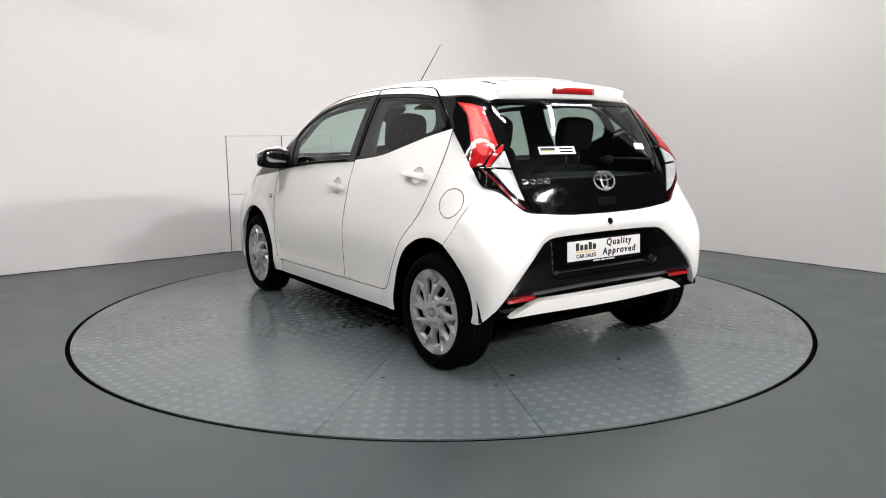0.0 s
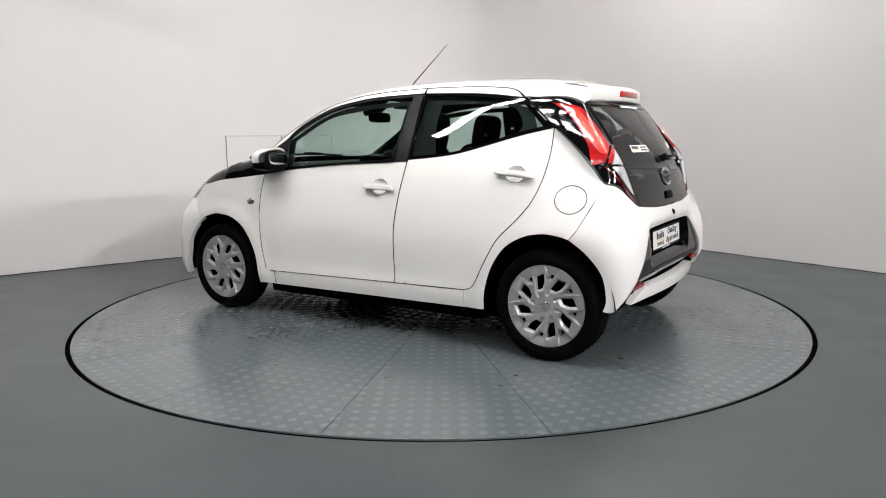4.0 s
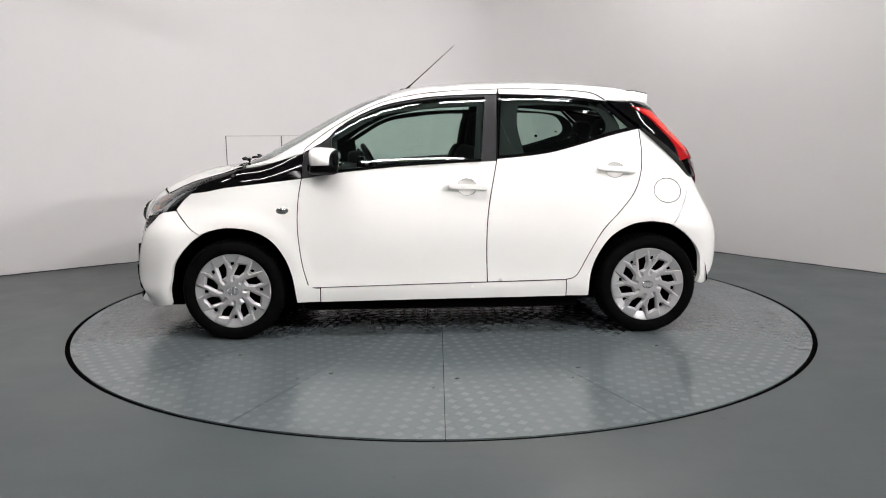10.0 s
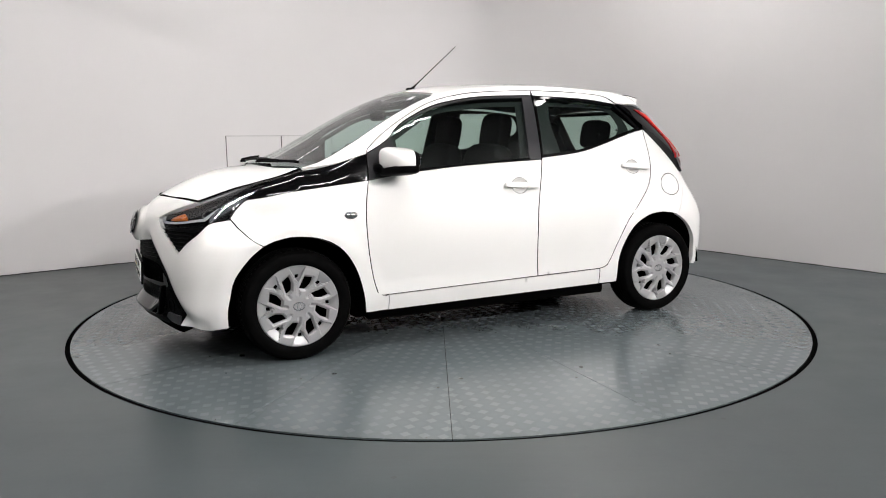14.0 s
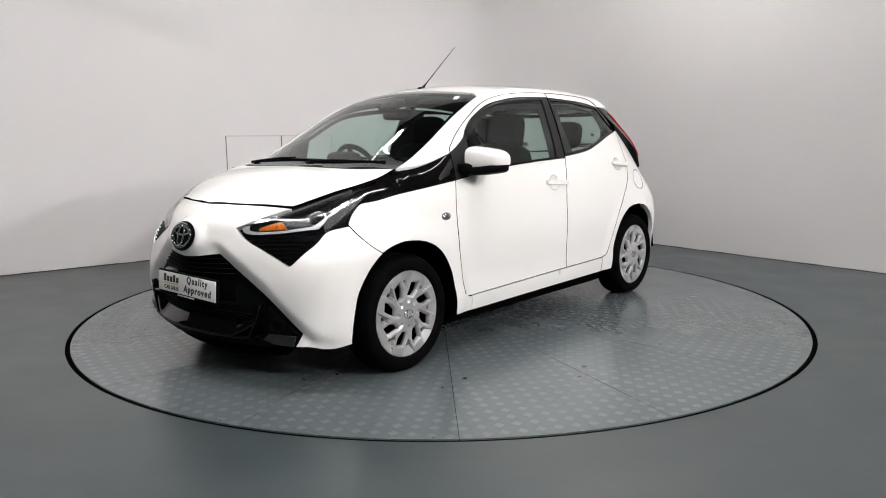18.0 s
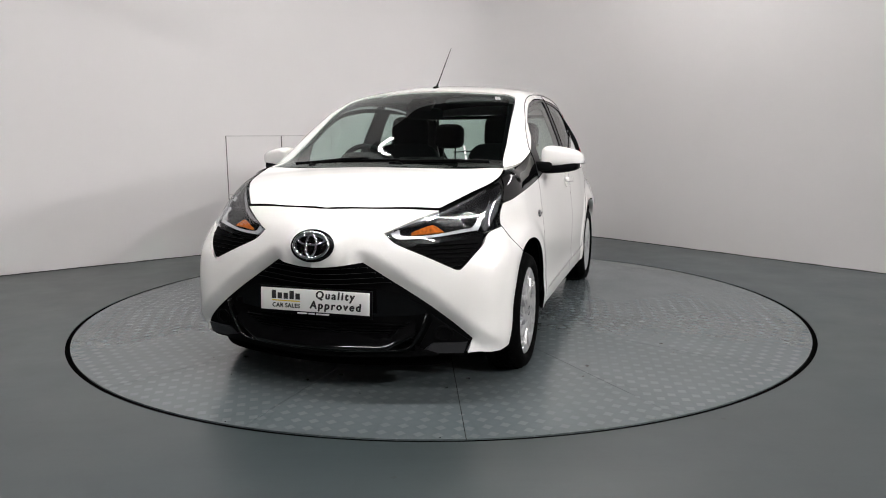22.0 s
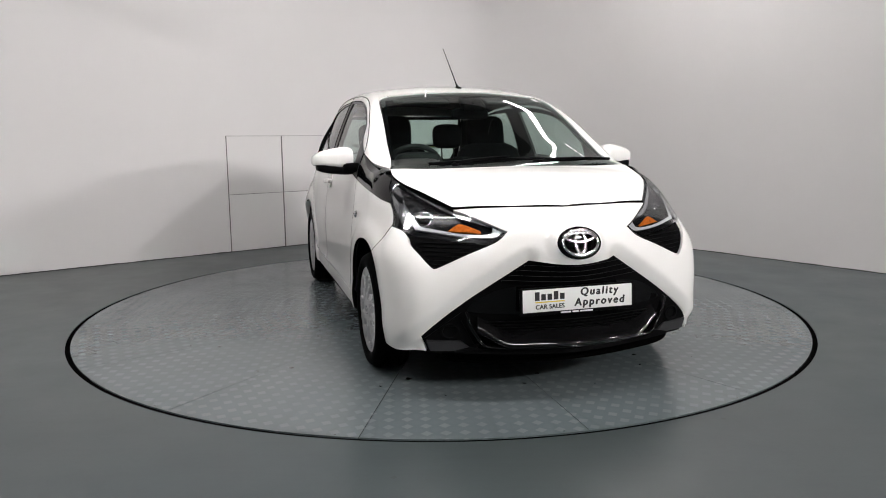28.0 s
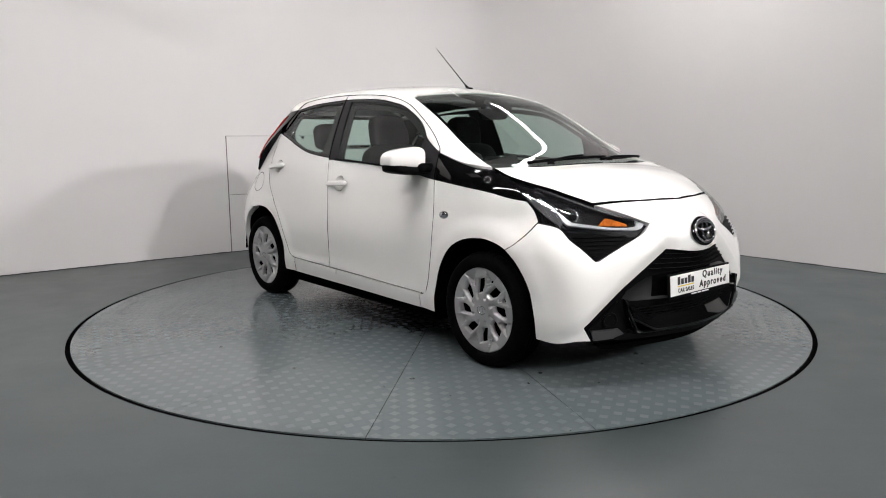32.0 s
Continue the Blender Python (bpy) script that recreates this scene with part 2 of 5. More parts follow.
def mesh2d(outer, holes, step):
    """Triangles that fill an outline less its holes: points, triangles, and for each boundary its point numbers."""
    from mathutils.geometry import delaunay_2d_cdt
    loops = [outer] + list(holes)
    pts = np.vstack(loops)
    edges, at = [], 0
    for l in loops:
        n = len(l)
        edges += [(at + i, at + (i + 1) % n) for i in range(n)]
        at += n
    lo, hi = outer.min(0), outer.max(0)
    gx = np.arange(lo[0], hi[0], step)
    gy = np.arange(lo[1], hi[1], step * 0.866)
    grid = np.array([(x + (step / 2 if j % 2 else 0), y) for j, y in enumerate(gy) for x in gx])
    if len(grid):
        ok = within(grid, outer)
        for h in holes:
            ok &= ~within(grid, h)
        grid = grid[ok]
    if len(grid):
        near = np.full(len(grid), 9.0)
        for k in range(0, len(pts), 400):
            near = np.minimum(near, np.min(np.linalg.norm(grid[:, None] - pts[None, k:k + 400], axis=2), 1))
        grid = grid[near > step * 0.5]
    every = np.vstack([pts, grid]) if len(grid) else pts
    vs, _, fs, ov, _, _ = delaunay_2d_cdt([Vector(p) for p in every], edges, [], 0, 1e-6)
    vs = np.array([tuple(v) for v in vs])
    tri = np.array([f for f in fs if len(f) == 3])
    mid = vs[tri].mean(1)
    ok = within(mid, outer)
    for h in holes:
        ok &= ~within(mid, h)
    tri = tri[ok]
    new_of = {}
    for i, olds in enumerate(ov):
        for o in olds:
            new_of[o] = i
    rings, at = [], 0
    for l in loops:
        rings.append([new_of[at + i] for i in range(len(l))])
        at += len(l)
    return vs, tri, rings


def snap(points):
    """Control points moved onto the skin."""
    p = np.array(points, float)
    for _ in range(6):
        p = p - slope(p) * hull(p)[..., None] * 0.9
    return p


SIDE, TOP, FRONT, REAR = (0, -1, 0), (0, 0, -1), (-1, 0, 0), (1, 0, 0)


def sheet(name, runs, toward, mat, parent, label="", holes=(), off=0.0, gap=0.0022, depth=0.014, step=0.024, mirror=False, fine=0.5, lift=None, ease=0.0015, whole=False, gap_shade=False):
    """A panel of the skin. Its outline is given by runs of 2D points as seen along SIDE (x, z), TOP (x, y), FRONT or REAR (y, z), or of 3D points
    on the skin as seen along any way. off: how far it stands proud; depth: how far its edges turn in."""
    d = Vector(toward).normalized()
    three = len(runs[0][0]) == 3
    if toward in (SIDE,) and not three:
        u, v = Vector((1, 0, 0)), Vector((0, 0, 1))
    elif toward == TOP and not three:
        u, v = Vector((1, 0, 0)), Vector((0, 1, 0))
    elif toward in (FRONT, REAR) and not three:
        u, v = Vector((0, 1, 0)), Vector((0, 0, 1))
    else:
        u = d.cross(Vector((0, 0, 1)))
        u = u.normalized() if u.length > 0.1 else Vector((1, 0, 0))
        v = u.cross(d).normalized()
    u, v, d = np.array(u), np.array(v), np.array(d)

    def flat(rs):
        if three:
            rs = [snap(r) for r in rs]
            return [np.stack([r @ u, r @ v], 1) for r in rs]
        return [np.array(r, float) for r in rs]
    outer = shrunk(ring_of(flat(runs), step * fine), gap)
    # whole: the panel is half of a symmetrical one, open along the middle
    inner = [shrunk(ring_of(flat(h), step * fine), -gap)[::-1] for h in holes]
    vs, tri, rings = mesh2d(outer, inner, step)
    o = vs[:, :1] * u + vs[:, 1:2] * v - d * 2.4
    p, n, ok = skin(o, d, 4.0)
    dist = np.full(len(vs), float(off))
    if lift is not None:
        dist = dist + lift(p)
    middle = (np.abs(p[:, 1]) < gap + .004) if whole else np.zeros(len(p), bool)
    for r in rings:
        dist[r] -= np.where(middle[r], 0, ease)
    top = p + n * dist[:, None]
    if whole:
        edge = middle & np.isin(np.arange(len(p)), rings[0])
        top[edge, 1] = 0
        n[edge, 1] = 0
    a, b, c = top[tri[:, 0]], top[tri[:, 1]], top[tri[:, 2]]
    wrong = np.sum(np.cross(b - a, c - a) * n[tri[:, 0]], 1) < 0
    tri[wrong] = tri[wrong][:, ::-1]
    verts, faces, norms = [*top], [tuple(t) for t in tri], [*n]
    if lift is not None:
        fn = np.cross(top[tri[:, 1]] - top[tri[:, 0]], top[tri[:, 2]] - top[tri[:, 0]])
        acc = np.zeros_like(top)
        for k in range(3):
            np.add.at(acc, tri[:, k], fn)
        norms = [*(acc / np.maximum(np.linalg.norm(acc, axis=1, keepdims=True), 1e-12))]
    for r in rings:
        m = len(r)
        q = top[r]
        out = np.cross(np.roll(q, -1, 0) - np.roll(q, 1, 0), n[r])
        out /= np.maximum(np.linalg.norm(out, axis=1, keepdims=True), 1e-9)
        base = len(verts)
        verts += [*q] + [*(q - n[r] * depth)]
        norms += [*out, *out]
        for i in range(m):
            j = (i + 1) % m
            if middle[r[i]] and middle[r[j]]:
                continue
            faces.append((base + i, base + m + i, base + m + j, base + j))
    verts, norms = np.array(verts), np.array(norms)
    if mirror:
        verts = verts * (1, -1, 1)
        norms = norms * (1, -1, 1)
        faces = [f[::-1] for f in faces]
    # turn-in faces follow the outline's own sense
    first = faces[len(tri)]
    fn = np.cross(verts[first[1]] - verts[first[0]], verts[first[2]] - verts[first[0]])
    if fn @ norms[first[0]] < 0:
        norms[len(top):] *= -1
    if whole:
        k = len(verts)
        verts = np.vstack([verts, verts * (1, -1, 1)])
        norms = np.vstack([norms, norms * (1, -1, 1)])
        faces = faces + [tuple(k + i for i in f[::-1]) for f in faces]
    ob = raw(name, verts, faces, mat, parent, label, norms)
    if gap_shade:
        # the gap's sides are black: the shade inside it put into their colour
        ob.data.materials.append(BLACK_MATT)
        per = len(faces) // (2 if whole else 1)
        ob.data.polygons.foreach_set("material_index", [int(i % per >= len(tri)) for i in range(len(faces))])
    return ob


def both(name, runs, toward, mat, parent, label="", **kw):
    return [sheet(name, runs, toward, mat, parent, label, mirror=m, **kw) for m in (False, True)]


def oval(cx, cz, rx, rz, n=20):
    """A closed oval run."""
    return [[(cx + rx * math.cos(2 * math.pi * k / n), cz + rz * math.sin(2 * math.pi * k / n)) for k in range(n + 1)]]


def face_at(p, toward, off=0.0):
    """A pose on the skin where a ray from outside meets it: x along the car's surface sideways, y up it, z out of it."""
    d = np.array(toward, float)
    d /= np.linalg.norm(d)
    q, n, _ = skin(np.array([p], float) - d * 2.4, d, 4.0)
    z = Vector(n[0])
    x = Vector((0, 0, 1)).cross(z).normalized()
    y = z.cross(x)
    m = Matrix((x, y, z)).transposed().to_4x4()
    m.translation = Vector(q[0]) + z * off
    return m


def moved(bm, m):
    bmesh.ops.transform(bm, matrix=m, verts=bm.verts[:])
    if m.determinant() < 0:
        bmesh.ops.reverse_faces(bm, faces=bm.faces[:])
    return bm


FLIP = Matrix.Diagonal((1, -1, 1, 1))


def oval_ring_bm(rx, ry, thick, sides=10, steps=48, squash=0.6):
    bm = bmesh.new()
    rings = []
    for i in range(steps):
        a = 2 * math.pi * i / steps
        c, s = math.cos(a), math.sin(a)
        nx, ny = c / rx, s / ry
        l = math.hypot(nx, ny)
        rings.append([bm.verts.new((rx * c + nx / l * thick * math.cos(b), ry * s + ny / l * thick * math.cos(b), thick * squash * math.sin(b))) for b in (2 * math.pi * k / sides for k in range(sides))])
    for i in range(steps):
        a, b = rings[i], rings[(i + 1) % steps]
        for k in range(sides):
            bm.faces.new((a[k], b[k], b[(k + 1) % sides], a[(k + 1) % sides]))
    bmesh.ops.recalc_face_normals(bm, faces=bm.faces[:])
    return bm


def dome_bm(rx, ry, rise, rings=6, steps=40):
    """An oval cushion, flat below."""
    bm = bmesh.new()
    prev = None
    for j in range(rings + 1):
        f = math.pi / 2 * j / rings
        row = [bm.verts.new((rx * math.cos(f) * math.cos(a), ry * math.cos(f) * math.sin(a), rise * math.sin(f))) for a in (2 * math.pi * k / steps for k in range(steps))] if j < rings else [bm.verts.new((0, 0, rise))]
        if prev:
            for k in range(steps):
                bm.faces.new((prev[k], prev[(k + 1) % steps], row[(k + 1) % steps], row[k]) if j < rings else (prev[k], prev[(k + 1) % steps], row[0]))
        prev = row
    bmesh.ops.recalc_face_normals(bm, faces=bm.faces[:])
    return bm


def cushion_bm(cx, cy, cz, rx, ry, rz, e=0.5, steps=28):
    """A rounded block (superellipsoid)."""
    def p(v, k):
        return math.copysign(abs(v) ** k, v)
    bm = bmesh.new()
    rows = []
    for j in range(steps // 2 + 1):
        f = -math.pi / 2 + math.pi * j / (steps // 2)
        rows.append([bm.verts.new((cx + rx * p(math.cos(f), e) * p(math.cos(a), e), cy + ry * p(math.cos(f), e) * p(math.sin(a), e), cz + rz * p(math.sin(f), e))) for a in (2 * math.pi * k / steps for k in range(steps))])
    for a, b in zip(rows, rows[1:]):
        for k in range(steps):
            bm.faces.new((a[k], a[(k + 1) % steps], b[(k + 1) % steps], b[k]))
    bmesh.ops.remove_doubles(bm, verts=bm.verts[:], dist=1e-5)
    bmesh.ops.recalc_face_normals(bm, faces=bm.faces[:])
    return bm


def words(text, size, m, mat, parent, name="lettering", bold=0.0, slant=0.0, space=1.08):
    """Raised flat lettering in the built-in font, centred on the pose m."""
    c = bpy.data.curves.new(name, "FONT")
    c.body, c.size, c.align_x, c.align_y, c.extrude, c.shear, c.space_character = text, size, "CENTER", "CENTER", 0.0004, slant, space
    ob = bpy.data.objects.new(name, c)
    scene.collection.objects.link(ob)
    me = bpy.data.meshes.new_from_object(ob.evaluated_get(bpy.context.evaluated_depsgraph_get()))
    bpy.data.objects.remove(ob)
    if bold:
        bm = bmesh.new()
        for dx, dy, dz in ((-bold, 0, 0), (bold, 0, .00005), (0, bold * .7, .0001), (0, -bold * .7, .00015)):
            me.transform(Matrix.Translation((dx, dy, dz)))
            bm.from_mesh(me)
            me.transform(Matrix.Translation((-dx, -dy, -dz)))
        bm.to_mesh(me)
        bm.free()
    me.transform(m)
    me.materials.clear()
    me.materials.append(mat)
    out = new(name, me)
    out.parent = parent
    return out


def bar(w, h, m, x, y, mat, parent, name="bar", deep=0.0008):
    return part(name, moved(box_bm(x - w / 2, x + w / 2, y - h / 2, y + h / 2, -0.0002, deep), m), mat, parent, smooth=False)


# ---------------------------------------------------------------- the studio
def sums(nodes, links, op, a, b=None):
    n = nodes.new("ShaderNodeMath")
    n.operation = op
    for i, v in enumerate((a, b)):
        if v is None:
            continue
        if isinstance(v, (int, float)):
            n.inputs[i].default_value = v
        else:
            links.new(v, n.inputs[i])
    return n.outputs[0]


def chipped(nodes, links, colour):
    """Sparse small dark chips and scuffs over a colour."""
    c, n, v = nodes.new("ShaderNodeTexCoord"), nodes.new("ShaderNodeTexNoise"), nodes.new("ShaderNodeTexVoronoi")
    n.inputs["Scale"].default_value = 45.0
    warp = nodes.new("ShaderNodeMixRGB")
    warp.blend_type = "ADD"
    warp.inputs[0].default_value = 0.012
    links.new(c.outputs["Object"], n.inputs["Vector"])
    links.new(c.outputs["Object"], warp.inputs[1])
    links.new(n.outputs["Color"], warp.inputs[2])
    links.new(warp.outputs[0], v.inputs["Vector"])
    v.inputs["Scale"].default_value = 7.0
    pick = nodes.new("ShaderNodeSeparateXYZ")
    links.new(v.outputs["Color"], pick.inputs[0])
    size = sums(nodes, links, "MULTIPLY", sums(nodes, links, "MAXIMUM", sums(nodes, links, "SUBTRACT", pick.outputs[0], 0.45), 0.0), 0.17)
    hit = sums(nodes, links, "LESS_THAN", v.outputs["Distance"], size)
    mix = nodes.new("ShaderNodeMixRGB")
    links.new(sums(nodes, links, "MULTIPLY", hit, sums(nodes, links, "ADD", sums(nodes, links, "MULTIPLY", pick.outputs[1], 0.45), 0.50)), mix.inputs[0])
    links.new(colour, mix.inputs[1])
    mix.inputs[2].default_value = (0.02, 0.02, 0.019, 1)
    fleck = nodes.new("ShaderNodeTexVoronoi")
    fleck.inputs["Scale"].default_value = 3.1
    links.new(warp.outputs[0], fleck.inputs["Vector"])
    chosen = nodes.new("ShaderNodeSeparateXYZ")
    links.new(fleck.outputs["Color"], chosen.inputs[0])
    reach = sums(nodes, links, "MULTIPLY", sums(nodes, links, "MAXIMUM", sums(nodes, links, "SUBTRACT", chosen.outputs[1], 0.55), 0.0), 0.06)
    bright = nodes.new("ShaderNodeMixRGB")
    links.new(sums(nodes, links, "MULTIPLY", sums(nodes, links, "LESS_THAN", fleck.outputs["Distance"], reach), 0.8), bright.inputs[0])
    links.new(mix.outputs[0], bright.inputs[1])
    bright.inputs[2].default_value = (0.42, 0.43, 0.42, 1)
    # long faint scuffs, stretched one way
    sc, sn = nodes.new("ShaderNodeMapping"), nodes.new("ShaderNodeTexNoise")
    sc.inputs["Scale"].default_value, sc.inputs["Rotation"].default_value = (1.0, 14.0, 1.0), (0, 0, 0.5)
    sn.inputs["Scale"].default_value, sn.inputs["Detail"].default_value = 1.7, 7.0
    links.new(c.outputs["Object"], sc.inputs["Vector"])
    links.new(sc.outputs[0], sn.inputs["Vector"])
    scuff = nodes.new("ShaderNodeMixRGB")
    scuff.blend_type = "MULTIPLY"
    scuff.inputs[0].default_value = 1.0
    links.new(bright.outputs[0], scuff.inputs[1])
    links.new(ramp_of(nodes, links, sn.outputs["Fac"], [(0.30, grey(0.93)), (0.44, grey(0.99)), (0.60, grey(1.0)), (0.72, grey(1.05))]), scuff.inputs[2])
    return scuff.outputs[0]


def painted_floor():
    m, nodes, links, b = material("floor_paint")
    big = noise_of(nodes, links, 0.8, 5, 0.6)
    tone = ramp_of(nodes, links, big, [(0.3, (0.038, 0.049, 0.0525)), (0.7, (0.048, 0.060, 0.0635))])
    drift = nodes.new("ShaderNodeMixRGB")
    drift.blend_type = "MULTIPLY"
    drift.inputs[0].default_value = 1.0
    links.new(tone, drift.inputs[1])
    links.new(ramp_of(nodes, links, noise_of(nodes, links, 0.22, 3, 0.5), [(0.4, (0.80, 0.93, 0.97)), (0.66, (0.93, 0.92, 0.88))]), drift.inputs[2])
    tone = drift.outputs[0]
    links.new(chipped(nodes, links, tone), b.inputs["Base Color"])
    links.new(ramp_of(nodes, links, noise_of(nodes, links, 3, 5), [(0.3, grey(0.285)), (0.7, grey(0.35))]), b.inputs["Roughness"])
    b.inputs["Specular IOR Level"].default_value = 0.5
    bump = nodes.new("ShaderNodeBump")
    bump.inputs["Strength"].default_value, bump.inputs["Distance"].default_value = 0.05, 0.004
    links.new(noise_of(nodes, links, 25, 6, 0.6), bump.inputs["Height"])
    links.new(bump.outputs["Normal"], b.inputs["Normal"])
    return m


def tread_plate():
    """Painted tread plate: groups of five short bars, each group across its neighbours."""
    m, nodes, links, b = material("painted_tread_plate")
    big = noise_of(nodes, links, 0.9, 5, 0.6)
    tone = ramp_of(nodes, links, big, [(0.3, (0.082, 0.101, 0.108)), (0.7, (0.103, 0.122, 0.129))])
    c = nodes.new("ShaderNodeTexCoord")
    sep = nodes.new("ShaderNodeSeparateXYZ")
    turn = nodes.new("ShaderNodeMapping")
    turn.inputs["Rotation"].default_value = (0, 0, radians(45))
    links.new(c.outputs["Object"], turn.inputs["Vector"])
    links.new(turn.outputs[0], sep.inputs[0])
    size = 0.052
    u, v = sums(nodes, links, "DIVIDE", sep.outputs[0], size), sums(nodes, links, "DIVIDE", sep.outputs[1], size)
    fu, fv = sums(nodes, links, "FRACT", u), sums(nodes, links, "FRACT", v)
    odd = sums(nodes, links, "PINGPONG", sums(nodes, links, "ADD", sums(nodes, links, "FLOOR", u), sums(nodes, links, "FLOOR", v)), 1.0)
    cu, cv = sums(nodes, links, "SUBTRACT", fu, 0.5), sums(nodes, links, "SUBTRACT", fv, 0.5)

    def bars(along, across):
        """Five short raised bars in a cell, and the cell's mask."""
        m_ = [sums(nodes, links, "MINIMUM", sums(nodes, links, "MAXIMUM", sums(nodes, links, "MULTIPLY", sums(nodes, links, "SUBTRACT", 0.36, sums(nodes, links, "ABSOLUTE", q)), 14.0), 0.0), 1.0) for q in (along, across)]
        mask = sums(nodes, links, "MULTIPLY", m_[0], m_[1])
        wave = sums(nodes, links, "ADD", sums(nodes, links, "MULTIPLY", sums(nodes, links, "COSINE", sums(nodes, links, "MULTIPLY", across, 39.0)), 0.5), 0.5)
        return sums(nodes, links, "MULTIPLY", mask, wave), mask
    (bars_u, mask_), (bars_v, _m) = bars(cu, cv), bars(cv, cu)
    mix = nodes.new("ShaderNodeMix")
    links.new(odd, mix.inputs[0])
    links.new(sums(nodes, links, "MULTIPLY", bars_u, 0.35), mix.inputs[2])
    links.new(bars_v, mix.inputs[3])
    height = mix.outputs[0]
    bump = nodes.new("ShaderNodeBump")
    bump.inputs["Strength"].default_value, bump.inputs["Distance"].default_value = 0.35, 0.0003
    links.new(height, bump.inputs["Height"])
    links.new(bump.outputs["Normal"], b.inputs["Normal"])
    # patchy lighter colour on alternate groups stands for their bars' reflection
    bar_glint = nodes.new("ShaderNodeMixRGB")
    patchy = ramp_of(nodes, links, noise_of(nodes, links, 1.6, 4, 0.6), [(0.32, grey(0.12)), (0.62, grey(0.42))])
    links.new(sums(nodes, links, "MULTIPLY", sums(nodes, links, "MULTIPLY", mask_, patchy), sums(nodes, links, "ADD", sums(nodes, links, "MULTIPLY", odd, 0.9), 0.1)), bar_glint.inputs[0])
    links.new(tone, bar_glint.inputs[1])
    bar_glint.inputs[2].default_value = (0.17, 0.19, 0.20, 1)
    links.new(chipped(nodes, links, bar_glint.outputs[0]), b.inputs["Base Color"])
    links.new(ramp_of(nodes, links, noise_of(nodes, links, 4, 5), [(0.3, grey(0.16)), (0.7, grey(0.25))]), b.inputs["Roughness"])
    b.inputs["Specular IOR Level"].default_value = 0.5
    return m


def wall_paint():
    m, nodes, links, b = material("white_wall_paint")
    links.new(ramp_of(nodes, links, noise_of(nodes, links, 0.7, 5, 0.6), [(0.3, (0.685, 0.668, 0.666)), (0.7, (0.715, 0.698, 0.695))]), b.inputs["Base Color"])
    b.inputs["Roughness"].default_value = 0.6
    bump = nodes.new("ShaderNodeBump")
    bump.inputs["Strength"].default_value, bump.inputs["Distance"].default_value = 0.15, 0.003
    links.new(noise_of(nodes, links, 6, 8, 0.6), bump.inputs["Height"])
    links.new(bump.outputs["Normal"], b.inputs["Normal"])
    return m


FLOOR = painted_floor()
TREAD = tread_plate()
WALL = wall_paint()
DARK_WALL = plain("dark_hall_paint", (0.05, 0.05, 0.052), 0.8, vary=0.2, scale=1.5)

CORNER = np.array([0.741, 4.62])
ALONG_L, ALONG_R = np.array([-0.790, -0.613]), np.array([0.613, -0.790])
ROOM_L, ROOM_R, HIGH, THICK, ROUND = 7.2, 5.6, 5.6, 0.15, 2.0


def room_line():
    """The inside line of the two rear walls: straight, a wide round corner, straight."""
    c = CORNER + ROUND * (ALONG_L + ALONG_R)
    pts = [CORNER + ALONG_L * ROOM_L, CORNER + ALONG_L * 5, CORNER + ALONG_L * 3.5]
    for k in range(25):
        a = math.pi / 2 * k / 24
        pts.append(c - ALONG_R * ROUND * math.cos(a) - ALONG_L * ROUND * math.sin(a))
    return pts + [CORNER + ALONG_R * 3.0, CORNER + ALONG_R * 4.4, CORNER + ALONG_R * ROOM_R]


def wall_strip(name, line, label, mat=None):
    n = len(line)
    mid = np.array([0.0, 0.0])
    verts, faces = [], []
    for i, p in enumerate(line):
        t = line[min(i + 1, n - 1)] - line[max(i - 1, 0)]
        o = np.array([t[1], -t[0]]) / np.linalg.norm(t)
        if o @ (p - mid) < 0:
            o = -o
        for q, z in ((p, -0.1), (p, HIGH), (p + o * THICK, HIGH), (p + o * THICK, -0.1)):
            verts.append((q[0], q[1], z))
    for i in range(n - 1):
        for k in range(4):
            a, b = i * 4 + k, i * 4 + (k + 1) % 4
            faces.append((a, b, b + 4, a + 4))
    faces += [(0, 3, 2, 1), tuple(4 * n - 4 + k for k in range(4))]
    bm = bmesh.new()
    vs = [bm.verts.new(v) for v in verts]
    for f in faces:
        bm.faces.new([vs[i] for i in f])
    bmesh.ops.recalc_face_normals(bm, faces=bm.faces[:])
    # crisp top and bottom edges, so that the faces keep their upright shading
    bmesh.ops.split_edges(bm, edges=[e for e in bm.edges if len(e.link_faces) == 2 and e.calc_face_angle(0) > 0.8])
    ob = part(name, bm, mat or WALL, None, label, smooth=True)
    return tagged(ob, kind="structure")


wall_strip("wall_rear", room_line(), "white painted studio wall with a wide rounded corner")
# dark colour of the shadow gap at the wall's foot
FOOT = plain("foot_gap_shade", (0.05, 0.05, 0.05), 0.8, vary=0.5, scale=9)


